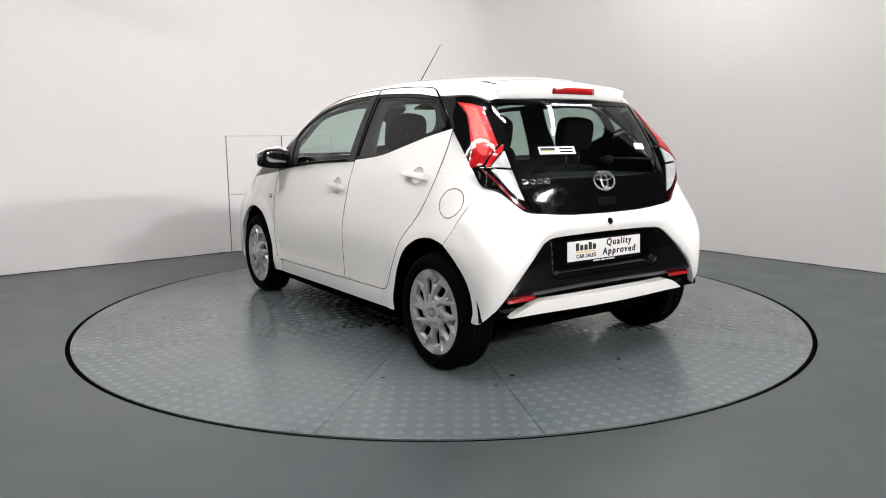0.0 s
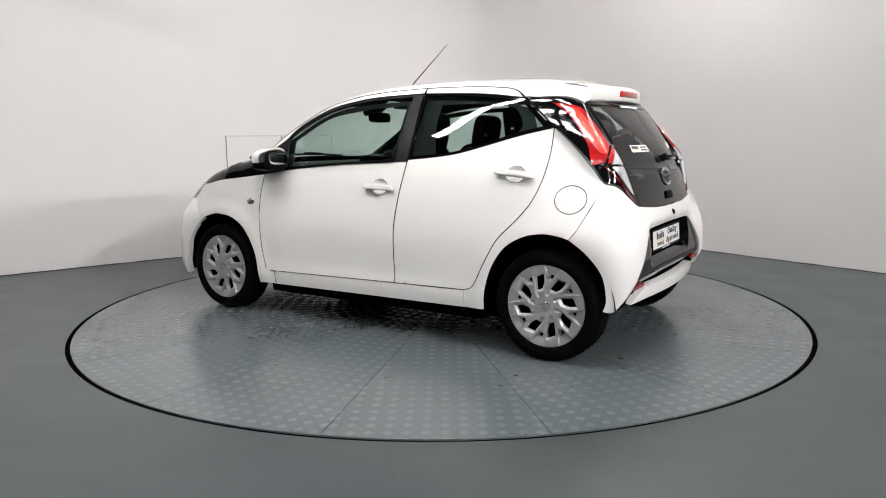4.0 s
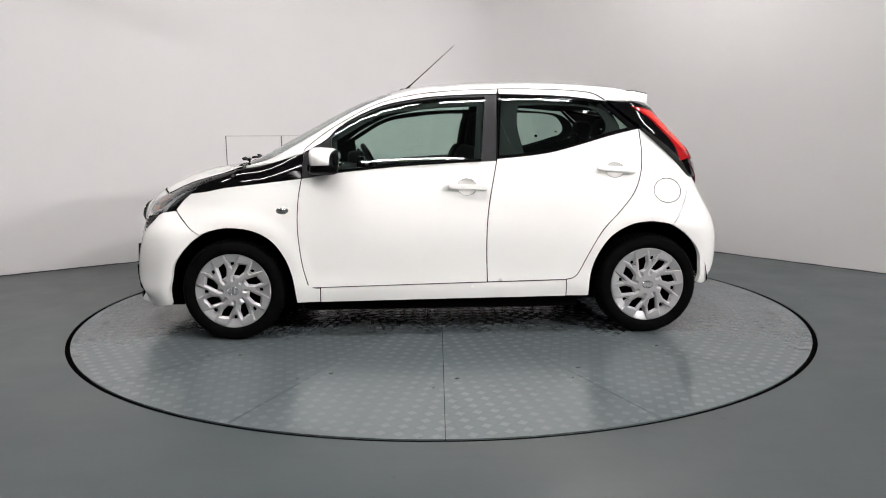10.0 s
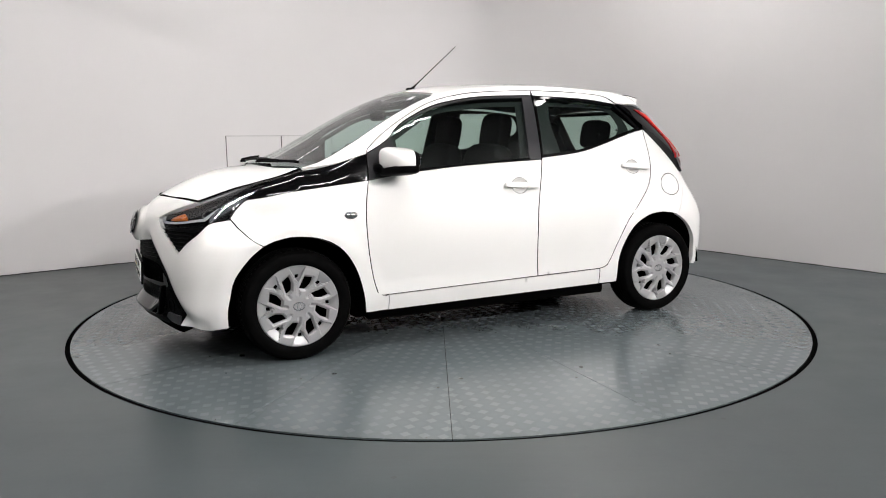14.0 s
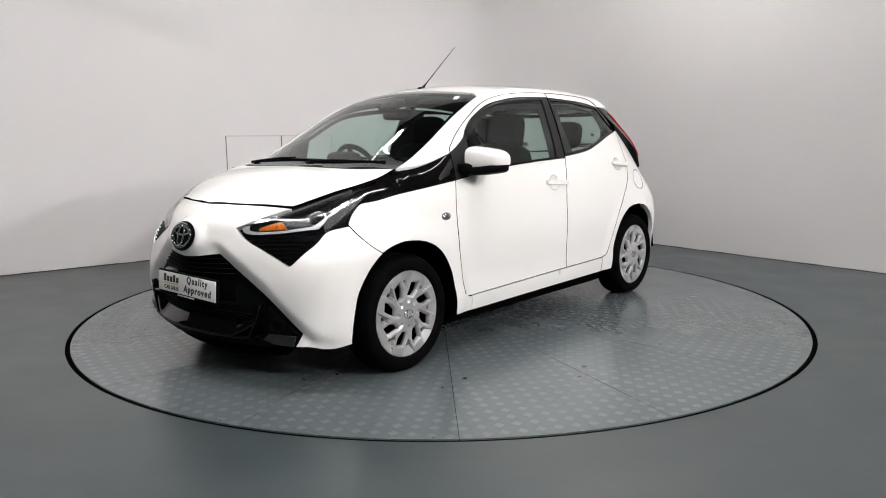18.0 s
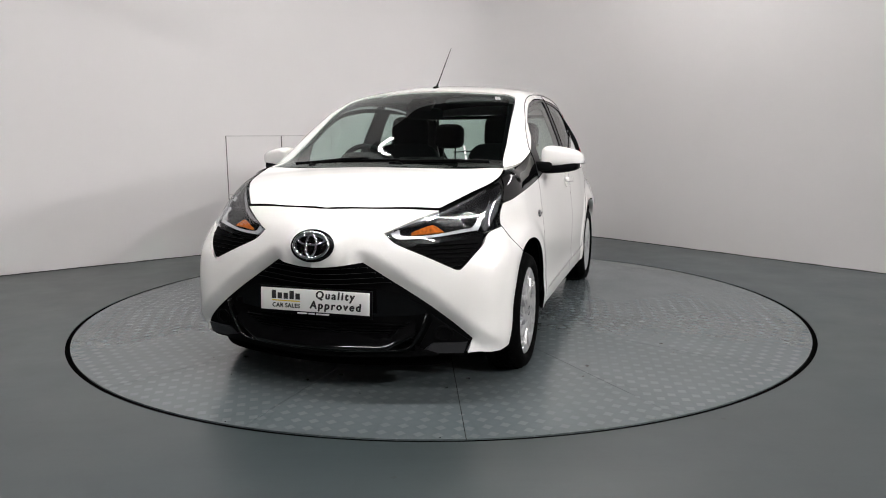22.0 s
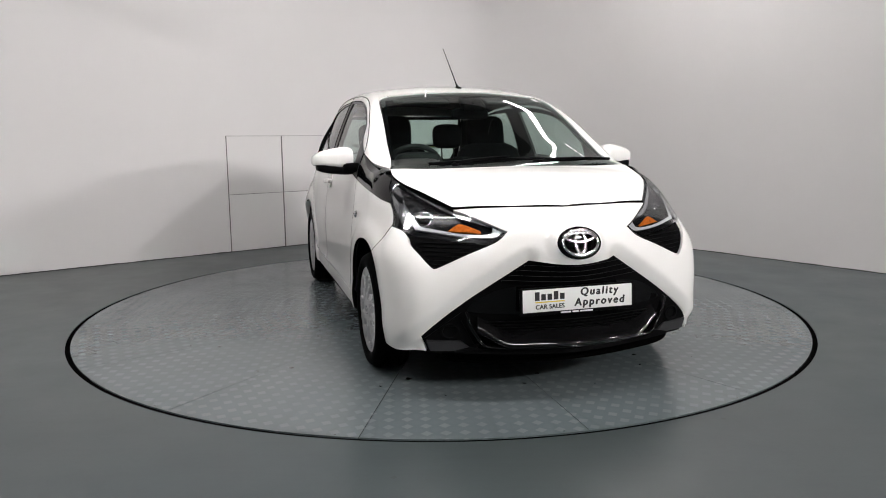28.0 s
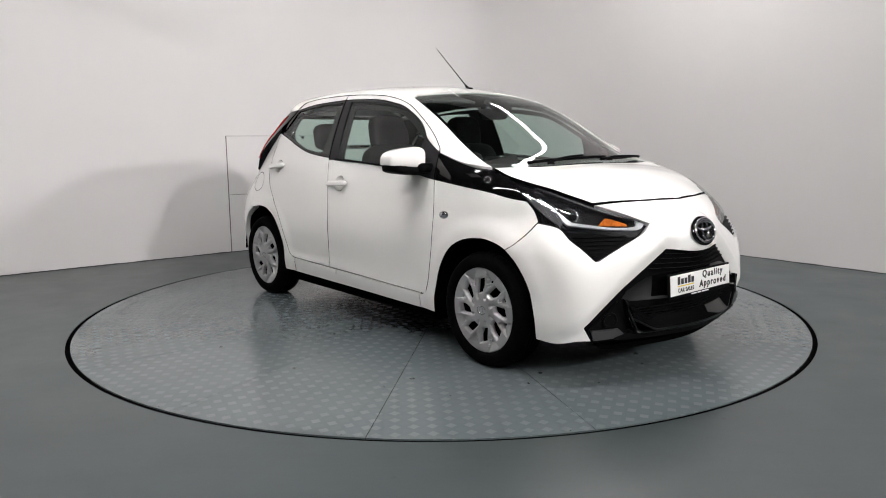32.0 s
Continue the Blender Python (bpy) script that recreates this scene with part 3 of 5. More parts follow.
def wall_foot():
    """An uneven dark strip that stands for the shadow gap where the wall meets the floor."""
    line = room_line()
    pts = []
    for p, q in zip(line, line[1:]):
        n = max(2, int(np.linalg.norm(q - p) / .06))
        pts += [p + (q - p) * k / n for k in range(n)]
    c = CORNER + 3.0 * (ALONG_L + ALONG_R)
    verts, faces = [], []
    for i, p in enumerate(pts):
        n = c - p
        n = n / np.linalg.norm(n)
        w = .006 + .007 * noise.noise((p[0] * 3, p[1] * 3, 0.3)) ** 2 * 4
        h = .007 + .006 * (noise.noise((p[0] * 5, p[1] * 5, 4.0)) + .5)
        a, b = p - n * .01, p + n * w
        verts += [(a[0], a[1], h), (b[0], b[1], h * .5), (b[0], b[1], -.002)]
        if i:
            k = 3 * i
            faces += [(k - 3, k, k + 1, k - 2), (k - 2, k + 1, k + 2, k - 1)]
    tagged(raw("foot_gap_line", verts, faces, FOOT, None, "uneven dark strip for the shadow gap at the foot of the wall", smooth=False), kind="structure")


wall_foot()
HALL = [np.array(p) for p in ((-21.0, 21.0), (-21.0, -21.0), (21.0, -21.0), (21.0, 21.0), (-21.0, 21.0))]


for i, nm in enumerate(("wall_west", "wall_south", "wall_east", "wall_north")):
    wall_strip(nm, HALL[i:i + 2], "dark painted workshop wall", DARK_WALL)


def board(d, z, w, h):
    """A flush access board on the left wall, with its dark joint."""
    m = Matrix(((ALONG_L[0], ALONG_R[0], 0, CORNER[0]), (ALONG_L[1], ALONG_R[1], 0, CORNER[1]), (0, 0, 1, 0), (0, 0, 0, 1)))
    b = tagged(new("wall_panel"), "white painted access board screwed flush to the wall", "panel", "access boards")
    bm = box_bm(d, d + w, -.002, .007, z + .004, z + h - .004, .002)
    part("board", moved(bm, m), WALL, b, smooth=False)
    for x0, x1, z0, z1 in ((d - .004, d, z, z + h), (d, d + w, z + h - .003, z + h + .001)):
        part("joint", moved(box_bm(x0, x1, -.002, .0085, z0, z1), m), JOINT, b, smooth=False)
    part("joint", moved(box_bm(d + w, d + w + .006, -.002, .0085, z, z + h), m), JOINT, b, smooth=False)


# grey of the joint strips: the shadow gap's tone put into colour
JOINT = plain("joint_shadow", (0.16, 0.155, 0.15), 0.8, vary=0.3, scale=20)
for d in (3.035, 2.440):
    for z in (.002, .584):
        board(d, z, .583, .578)

TABLE = 2.268
a_ring = [np.array([2.294 * math.cos(2 * math.pi * k / 160), 2.294 * math.sin(2 * math.pi * k / 160)]) for k in range(160)]
quad = np.array([(-21.1, -21.1), (21.1, -21.1), (21.1, 21.1), (-21.1, 21.1)])
if area2(quad) < 0:
    quad = quad[::-1]
fv, ft, fr = mesh2d(quad, [np.array(a_ring)[::-1]], 1.2)
fverts, ffaces = [(x, y, 0) for x, y in fv], [tuple(t) for t in ft]
for i, k in enumerate(fr[1]):
    fverts.append((fv[k][0], fv[k][1], -0.08))
nb = len(fv)
ffaces += [(fr[1][i], fr[1][(i + 1) % 160], nb + (i + 1) % 160, nb + i) for i in range(160)]
floor = raw("floor", fverts, ffaces, FLOOR, None, "grey-green painted concrete studio floor with scuffs", smooth=False)
tagged(floor, kind="structure")
pit = raw("turntable_pit", [(3 * math.cos(k * 0.3927), 3 * math.sin(k * 0.3927), -0.08) for k in range(16)], [tuple(range(16))], BLACK_MATT, None, "dark pit below the turntable", smooth=False)
tagged(pit, kind="structure")
# black ring in the open gap: its shade put in as colour
bm = lathe_bm([(2.2685, -.006), (2.2945, -.004), (2.2945, -.03), (2.2685, -.03)], "z", 160, True)
tagged(part("turntable_gap_shade", bm, BLACK_MATT, None, "black ring that stands for the shade in the gap round the turntable", smooth=False), kind="structure")
bm = bmesh.new()
cv = [bm.verts.new((p[0], p[1], z)) for z in (HIGH, HIGH + 0.15) for p in quad]
bm.faces.new(cv[:4])
bm.faces.new(cv[4:])
for k in range(4):
    bm.faces.new((cv[k], cv[(k + 1) % 4], cv[4 + (k + 1) % 4], cv[4 + k]))
bmesh.ops.recalc_face_normals(bm, faces=bm.faces[:])
tagged(part("ceiling", bm, DARK_WALL, None, "dark workshop ceiling above the lights", smooth=False), kind="structure")


def tube_lamp(x, y, z, turn, length, mat, width=0.10):
    """A ceiling batten: white housing, glowing diffuser."""
    root = tagged(new("ceiling_light"), "unseen long white LED batten light under the ceiling", "light", "ceiling lights")
    root.matrix_basis = pose(x, y, z, 0, 0, turn)
    part("housing", box_bm(-length / 2, length / 2, -width / 2, width / 2, 0.0, 0.02, 0.006), PLATE_WHITE, root)
    part("diffuser", box_bm(-length / 2 + 0.02, length / 2 - 0.02, -width / 2 + 0.01, width / 2 - 0.01, -0.03, -0.003, 0.01), mat, root)
    for s in (-1, 1):
        part("hanger", tube_bm([(s * length * 0.4, 0, 0.02), (s * length * 0.4, 0, HIGH - z)], 0.004), SILVER, root)
    return root


def flood_lamp(x, y, z):
    """A compact floodlight that faces the turntable."""
    root = tagged(new("floodlight"), "compact black LED floodlight hung in the dark hall", "light", "hall floodlights")
    root.matrix_basis = pose(x, y, z, 0, math.degrees(math.atan2(z - .8, math.hypot(x, y))), math.degrees(math.atan2(-y, -x)))
    part("housing", box_bm(-.10, -.010, -.23, .23, -.23, .23, .02), BLACK_PLASTIC, root)
    part("diffuser", box_bm(-.010, .002, -.20, .20, -.20, .20, .004), FLOOD_GLOW, root)
    part("hanger", tube_bm([(-.05, 0, .2), (-.05 - (HIGH - z) * .3, 0, HIGH - z)], .012), BLACK_PLASTIC, root)


TINT = (1.0, 0.965, 0.955)
FRONT_GLOW, NOSE_GLOW, WALL_GLOW, FLOOD_GLOW, HALL_GLOW = (glow(n + "_batten_glow", TINT, k) for n, k in (("front", 108), ("nose", 95), ("wall", 52), ("flood", 1150), ("hall", 20)))
# two rows before the table
for x in (-2.3, -.8, .8):
    tube_lamp(x, -1.75, 3.3, 0, 1.4, FRONT_GLOW, width=.12)
for x in (-1.7, 0, 1.7):
    tube_lamp(x, -4.3, 3.1, 0, 1.2, NOSE_GLOW, width=.12)
# a few along the walls; the first and third are added to brighten them
for x, y, z, turn, length in ((-1.5, 1.1, 4.2, 37.8, 1.2), (1.67, 1.52, 3.3, 128, 2.1), (3.07, -.66, 4.2, 127.8, 1.7)):
    tube_lamp(x, y, z, turn, length, WALL_GLOW, width=.12)
# two floodlights in the hall, which throw the car's shadows on the wall
for x, y, z in ((10.0, -5.5, 4.25), (7.4, -8.4, 5.2)):
    flood_lamp(x, y, z)
# the hall behind
for x in (-6.0, -2.0, 2.0, 6.0):
    for y in (-8.0, -11.5, -15.0):
        tube_lamp(x, y, 4.2, 90, 1.8, HALL_GLOW, width=.12)


# ---------------------------------------------------------------- the turntable
def disc():
    """Sixteen plates round a middle plate, on a carrier."""
    root = tagged(new("turntable"), "round grey-green steel tread-plate turntable flush with the floor", "turntable")
    bm = lathe_bm([(0.0, -.012), (TABLE - .004, -.012), (TABLE - .004, -.05), (0.0, -.05)], "z", 96)
    bmesh.ops.remove_doubles(bm, verts=bm.verts[:], dist=1e-5)
    part("carrier", bm, BLACK_MATT, root, smooth=False)
    bm = lathe_bm([(0.0, 0.0), (.496, 0.0), (.498, -.002), (.498, -.010)], "z", 64)
    bmesh.ops.remove_doubles(bm, verts=bm.verts[:], dist=1e-5)
    part("middle_plate", bm, TREAD, root, smooth=False)
    half = radians(11.25)
    verts, faces = [], []
    n = 8
    for k in range(n + 1):
        for r, z in ((.5015, 0), (TABLE, 0), (TABLE, -.03), (.5015, -.010)):
            a = (-half + 2 * half * k / n)
            c = .0014 / r * (1 - 2 * k / n)
            verts.append((r * math.cos(a + c), r * math.sin(a + c), z))
    for k in range(n):
        for q in range(4):
            faces.append((k * 4 + q, k * 4 + (q + 1) % 4, k * 4 + 4 + (q + 1) % 4, k * 4 + 4 + q))
    faces += [(0, 3, 2, 1), tuple(4 * n + q for q in range(4))]
    bm = bmesh.new()
    vs = [bm.verts.new(v) for v in verts]
    for f in faces:
        bm.faces.new([vs[i] for i in f])
    bmesh.ops.recalc_face_normals(bm, faces=bm.faces[:])
    first = part("deck_plate", bm, TREAD, root, smooth=False)
    first.matrix_basis = pose(0, 0, 0, 0, 0, 88 + 11.25)
    for k in range(1, 16):
        o = first.copy()
        scene.collection.objects.link(o)
        o.matrix_basis = pose(0, 0, 0, 0, 0, 88 + 11.25 + 22.5 * k)
    return root


turntable = disc()


# ---------------------------------------------------------------- the car
car = tagged(new("hatchback_car"), "small white five-door hatchback with black pillars and silver wheel covers", "car")

# belt and shut lines of the side, as (length, height)
A_LINE = [(.752, .318), (.776, .409), (.794, .539), (.801, .667), (.793, .795), (.774, .905)]
B_LINE = [(-.252, .314), (-.248, .539), (-.261, .729), (-.309, .992)]
BELT_F = [(-.309, .992), (.111, .976), (.365, .956), (.578, .934), (.774, .905)]
BELT_R = [(-.313, 1.003), (-.454, 1.015), (-.61, 1.035), (-.766, 1.073), (-.955, 1.125), (-1.136, 1.166)]
SEAM_F = [(.764, 1.046), (.728, 1.098), (.637, 1.17), (.50, 1.254), (.354, 1.322), (.19, 1.364), (-.005, 1.388), (-.335, 1.401)]
SEAM_R = [(-.335, 1.401), (-.617, 1.397), (-.808, 1.383), (-.890, 1.364), (-.948, 1.325)]
DLO_F = [(.764, 1.044), (.69, 1.083), (.629, 1.122), (.585, 1.168), (.506, 1.223), (.347, 1.295), (.186, 1.332), (-.007, 1.356), (-.326, 1.367)]
DLO_R = [(-.336, 1.366), (-.616, 1.356), (-.774, 1.345), (-.948, 1.322)]
R_EDGE = [(-1.14, 1.162), (-1.143, 1.032), (-1.126, .911), (-1.082, .804), (-1.008, .711), (-.904, .602), (-.829, .476), (-.775, .372), (-.745, .335), (-.70, .321)]
ARCH_F = [(.817, .212), (.835, .343), (.872, .458), (.943, .561), (1.044, .619), (1.173, .638), (1.270, .624), (1.335, .600)]
ARCH_R = [(-.828, .227), (-.838, .349), (-.876, .46), (-.951, .565), (-1.057, .627), (-1.163, .646), (-1.25, .638), (-1.296, .626)]

front_doors = both("front_door", [A_LINE, BELT_F[::-1], B_LINE[::-1], [(-.252, .314), (.716, .297)], [(.716, .297), (.740, .302), (.752, .318)]], SIDE, WHITE_PAINT, car, holes=[oval(-.140, .848, .052, .044)], gap=.0028, gap_shade=True)
rear_doors = both("rear_door", [B_LINE, BELT_R, R_EDGE, [(-.70, .321), (-.252, .314)]], SIDE, WHITE_PAINT, car, holes=[oval(-.978, .934, .052, .040)], gap=.0028, gap_shade=True)
both("front_door_frame", [SEAM_F, [(-.335, 1.401), (-.326, 1.367)], DLO_F[::-1]], SIDE, WHITE_PAINT, car, step=.02, gap_shade=True)
both("rear_door_frame", [SEAM_R, DLO_R[::-1], [(-.336, 1.366), (-.335, 1.401)]], SIDE, WHITE_PAINT, car, step=.02, gap_shade=True)
GLASS_F = [[(.602, .958), (.609, 1.146)], [(.609, 1.146), (.505, 1.212), (.346, 1.281), (.185, 1.318), (-.008, 1.341), (-.250, 1.351)], [(-.256, 1.349), (-.221, 1.006)], [(-.219, 1.003), (.175, .983), (.40, .968), (.602, .952)]]
GLASS_R = [[(-.352, 1.350), (-.615, 1.341), (-.931, 1.313)], [(-.931, 1.313), (-1.075, 1.176)], [(-1.075, 1.176), (-.893, 1.130), (-.767, 1.090), (-.61, 1.052), (-.454, 1.033), (-.326, 1.022)]]
both("front_window_frame", [DLO_F, [(-.326, 1.367), (-.309, .992)], BELT_F], SIDE, PILLAR_BLACK, car, "satin black window surround", holes=[GLASS_F], off=-.002, step=.03)
both("rear_window_frame", [DLO_R, [(-.948, 1.322), (-1.136, 1.166)], BELT_R[::-1], [(-.313, 1.003), (-.336, 1.366)]], SIDE, BLACK_GLOSS, car, "gloss black window surround", holes=[GLASS_R], off=-.002, step=.03)
both("front_side_window", GLASS_F, SIDE, PANE, car, "green-tinted side window", off=-.008, gap=-.004, depth=.002, step=.05)
both("rear_side_window", GLASS_R, SIDE, PANE, car, "green-tinted side window", off=-.008, gap=-.004, depth=.002, step=.05)

LAMP_SIDE = [(1.476, .738), (1.440, .785), (1.393, .826)]
GARNISH_LOW = [(1.393, .826), (1.30, .838), (1.182, .860), (.971, .883), (.774, .905)]
SEAM_BUMPER = [(1.335, .600), (1.385, .632), (1.438, .688), (1.476, .738)]
wings = both("front_wing", [ARCH_F, SEAM_BUMPER, LAMP_SIDE, GARNISH_LOW, A_LINE[::-1], [(.752, .318), (.716, .297), (.685, .295)], [(.685, .295), (.687, .213)]], SIDE, WHITE_PAINT, car, gap_shade=True)
both("sill", [[(.683, .295), (-.70, .318)], [(-.70, .318), (-.70, .225)], [(-.70, .225), (.685, .213)]], SIDE, WHITE_PAINT, car, gap=.001)
TAIL_LOW = [(-1.145, 1.164), (-1.268, 1.06), (-1.366, .974), (-1.425, .905)]
SEAM_REAR = [(-1.425, .905), (-1.40, .82), (-1.372, .755), (-1.335, .68), (-1.296, .626)]
quarters = both("rear_quarter_panel", [R_EDGE[::-1], TAIL_LOW, SEAM_REAR, ARCH_R[::-1], [(-.828, .227), (-.702, .225)], [(-.702, .225), (-.702, .320)]], SIDE, WHITE_PAINT, car, holes=[oval(-1.279, .817, .079, .067, 32)], gap=.0020, gap_shade=True)

# black wedge between lamp and door, under the screen pillar
OBLIQUE = (-.12, -.80, -.60)
both("wing_garnish", [[(1.393, .700, .826), (1.30, .745, .838), (1.182, .768, .860), (.971, .773, .883), (.776, .765, .905)], [(.776, .765, .905), (.764, .716, 1.044)], [(.764, .716, 1.044), (.932, .706, 1.002), (1.10, .690, .957), (1.229, .664, .928)], [(1.229, .664, .928), (1.393, .700, .826)]], OBLIQUE, BLACK_GLOSS, car, "gloss black wing garnish")

# screen pillar and roof rail
both("roof_rail", [[(1.100, .650, .988), (.932, .702, 1.006), (.768, .716, 1.046)], [(.764, .714, 1.048), (.728, .700, 1.098), (.637, .672, 1.17), (.50, .640, 1.254), (.354, .605, 1.322), (.19, .583, 1.364), (-.005, .572, 1.388), (-.335, .563, 1.401), (-.617, .563, 1.397), (-.808, .560, 1.383), (-.890, .560, 1.364), (-.952, .575, 1.325)],
     [(-.952, .575, 1.325), (-1.06, .558, 1.316), (-1.255, .493, 1.298)], [(-1.255, .493, 1.298), (-1.245, .435, 1.335), (-1.10, .44, 1.39), (-.90, .47, 1.41), (-.60, .47, 1.43), (0, .47, 1.42), (.27, .47, 1.39)], [(.27, .47, 1.39), (.315, .528, 1.354)], [(.315, .528, 1.354), (.60, .570, 1.232), (.85, .605, 1.110), (1.100, .648, .988)]], (0, -.62, -.78), WHITE_PAINT, car, gap=.0005, step=.022)
sheet("roof", [[(.268, .472), (.30, .30), (.318, 0), (.30, -.30), (.268, -.472)], [(.268, -.472), (0, -.472), (-.6, -.472), (-.90, -.472), (-1.10, -.442)], [(-1.10, -.442), (-1.13, -.25), (-1.14, 0), (-1.13, .25), (-1.10, .442)], [(-1.10, .442), (-.90, .472), (-.6, .472), (0, .472), (.268, .472)]], TOP, WHITE_PAINT, car, gap=.0005, step=.03)
SCREEN_EDGE = [(.318, .526), (.60, .568), (.85, .603), (1.10, .646)]
SCREEN_LOW = [(1.10, .646), (1.165, .45), (1.195, .2), (1.20, 0)]
SCREEN_TOP = [(.318, .526), (.285, .472), (.318, .30), (.335, 0)]


def mirrored(run):
    return [(a, -b) for a, b in run]


windscreen = sheet("windscreen", [SCREEN_EDGE, SCREEN_LOW, mirrored(SCREEN_LOW)[::-1], mirrored(SCREEN_EDGE)[::-1], mirrored(SCREEN_TOP), SCREEN_TOP[::-1]], TOP, SCREEN, car, "clear windscreen with a dark tinted edge", off=-.004, gap=.003, depth=.003, step=.05)

# bonnet, lamps, front bumper
BON_BACK = [(1.112, .652), (1.18, .45), (1.212, .2), (1.218, 0)]
BON_SIDE = [(1.112, .652), (1.229, .655), (1.342, .628), (1.456, .566), (1.590, .474)]
BON_FRONT = [(1.590, .474), (1.634, .36), (1.694, .2), (1.731, 0)]
sheet("bonnet", [BON_SIDE, BON_FRONT, mirrored(BON_FRONT)[::-1], mirrored(BON_SIDE)[::-1], mirrored(BON_BACK), BON_BACK[::-1]], TOP, WHITE_PAINT, car, gap=.0026, gap_shade=True)
BOW = (-.74, -.66, -.12)


def far_from(q, line):
    """Distance of points q (n, 2) from a run of straight pieces."""
    best = np.full(len(q), 9.0)
    line = np.array(line, float)
    for a, b in zip(line, line[1:]):
        t = np.clip(((q - a) @ (b - a)) / ((b - a) @ (b - a)), 0, 1)
        best = np.minimum(best, np.linalg.norm(q - a - t[:, None] * (b - a), axis=1))
    return best


def front_relief(p):
    """A bevel along the grille opening, a boss round the emblem and a hollow under it."""
    q = np.stack([np.abs(p[:, 1]), p[:, 2]], 1)
    d = far_from(q, [(.700, .225), (.662, .272), (.469, .43), (.21, .600)])
    out = -.030 * np.clip(1 - d / .055, 0, 1)
    r = np.hypot(p[:, 1] / .125, (p[:, 2] - .668) / .090)
    out += .016 * soft((1.12 - r) / .30)
    side = soft((np.abs(p[:, 1]) - .10) / .08) * soft((.45 - np.abs(p[:, 1])) / .15)
    out -= .0035 * side * soft(1 - np.abs(p[:, 2] - .70 + .12 * np.abs(p[:, 1])) / .09)
    return out


def rear_relief(p):
    q = np.stack([np.abs(p[:, 1]), p[:, 2]], 1)
    d = far_from(q, [(.728, .315), (.660, .395), (.42, .640), (.36, .657), (0, .662)])
    out = -.022 * np.clip(1 - d / .030, 0, 1)
    return out + .006 * soft((p[:, 2] - .70) / .03) * soft((.60 - np.abs(p[:, 1])) / .1)
LAMP_LOW = [(1.765, .285, .716), (1.752, .345, .671), (1.735, .40, .664), (1.60, .635, .690), (1.569, .662, .702)]
front_bumper = sheet("front_bumper", [[(1.735, 0, .822), (1.698, .2, .818), (1.638, .36, .808), (1.592, .474, .797)], [(1.592, .474, .797), (1.672, .391, .760), (1.762, .285, .716)], [(1.762, .285, .716), (1.755, .335, .672), (1.735, .46, .622), (1.703, .583, .566)], [(1.703, .583, .566), (1.694, .603, .570), (1.650, .640, .615), (1.605, .665, .651), (1.560, .680, .702), (1.476, .738, .738)],
     [(1.476, .738, .738), (1.438, .76, .688), (1.385, .785, .632), (1.335, .795, .600)], [(1.335, .795, .600), (1.409, .792, .539), (1.482, .782, .44), (1.507, .776, .341), (1.515, .766, .208)], [(1.515, .766, .208), (1.62, .720, .200), (1.729, .640, .215)], [(1.729, .640, .215), (1.712, .662, .272)], [(1.712, .662, .272), (1.769, .469, .43), (1.834, .21, .600)], [(1.834, .21, .600), (1.867, .09, .582), (1.875, 0, .577)], [(1.875, 0, .577), (1.868, 0, .66), (1.84, 0, .75), (1.756, 0, .822)]], BOW, WHITE_PAINT, car, gap=.0012, depth=.03, step=.018, whole=True, lift=front_relief)
headlights = both("headlight", [[(1.765, .285, .716), (1.672, .391, .762), (1.590, .476, .798), (1.456, .569, .847), (1.342, .632, .888), (1.229, .662, .928)], [(1.229, .662, .928), (1.310, .690, .875), (1.393, .712, .826), (1.476, .738, .738), (1.569, .668, .702)], LAMP_LOW[::-1]], (-.72, -.5, -.5), LAMP_DARK, car, "dark-bezelled headlight behind clear plastic", off=-.024, step=.02)
lamp_grilles = both("lamp_grille", [[(1.752, .345, .671), (1.735, .40, .664), (1.60, .635, .690), (1.569, .662, .702)], [(1.569, .662, .702), (1.605, .665, .651), (1.694, .603, .570)], [(1.694, .603, .570), (1.703, .583, .566)], [(1.703, .583, .566), (1.735, .46, .622), (1.752, .345, .671)]], BOW, BLACK_PLASTIC, car, off=-.012, step=.02)
lower_grille = sheet("lower_grille", [[(.205, .602), (.09, .582), (0, .577), (-.09, .582), (-.205, .602)], [(-.205, .602), (-.469, .43), (-.662, .272)], [(-.662, .272), (-.640, .20)], [(-.640, .20), (.640, .20)], [(.640, .20), (.662, .272)], [(.662, .272), (.469, .43), (.205, .602)]], FRONT, BLACK_PLASTIC, car, off=-.03, gap=-.008)

# tail
STERN = (.74, -.62, -.15)
rear_bumper = sheet("rear_bumper", [[(-1.560, 0, .748), (-1.553, .25, .752), (-1.530, .452, .766)], [(-1.530, .452, .766), (-1.518, .517, .781), (-1.477, .612, .868), (-1.430, .69, .905)], [(-1.425, .700, .905), (-1.40, .745, .82), (-1.372, .772, .755), (-1.335, .788, .68), (-1.296, .795, .626)], [(-1.296, .795, .626), (-1.394, .79, .555), (-1.459, .78, .461), (-1.480, .785, .351), (-1.465, .785, .285)], [(-1.465, .785, .285), (-1.500, .760, .284), (-1.530, .728, .315)],
     [(-1.530, .728, .315), (-1.560, .660, .395), (-1.576, .42, .635)], [(-1.576, .42, .635), (-1.577, .36, .655), (-1.58, .2, .660), (-1.58, 0, .662)], [(-1.58, 0, .662), (-1.56, 0, .748)]], STERN, WHITE_PAINT, car, gap=.0008, depth=.03, step=.018, whole=True, lift=rear_relief)
LAMP_BULGE = curve([(.78, 0), (.82, .004), (.90, .020), (.98, .044), (1.04, .045), (1.10, .038), (1.18, .020), (1.27, .002), (1.32, 0)])


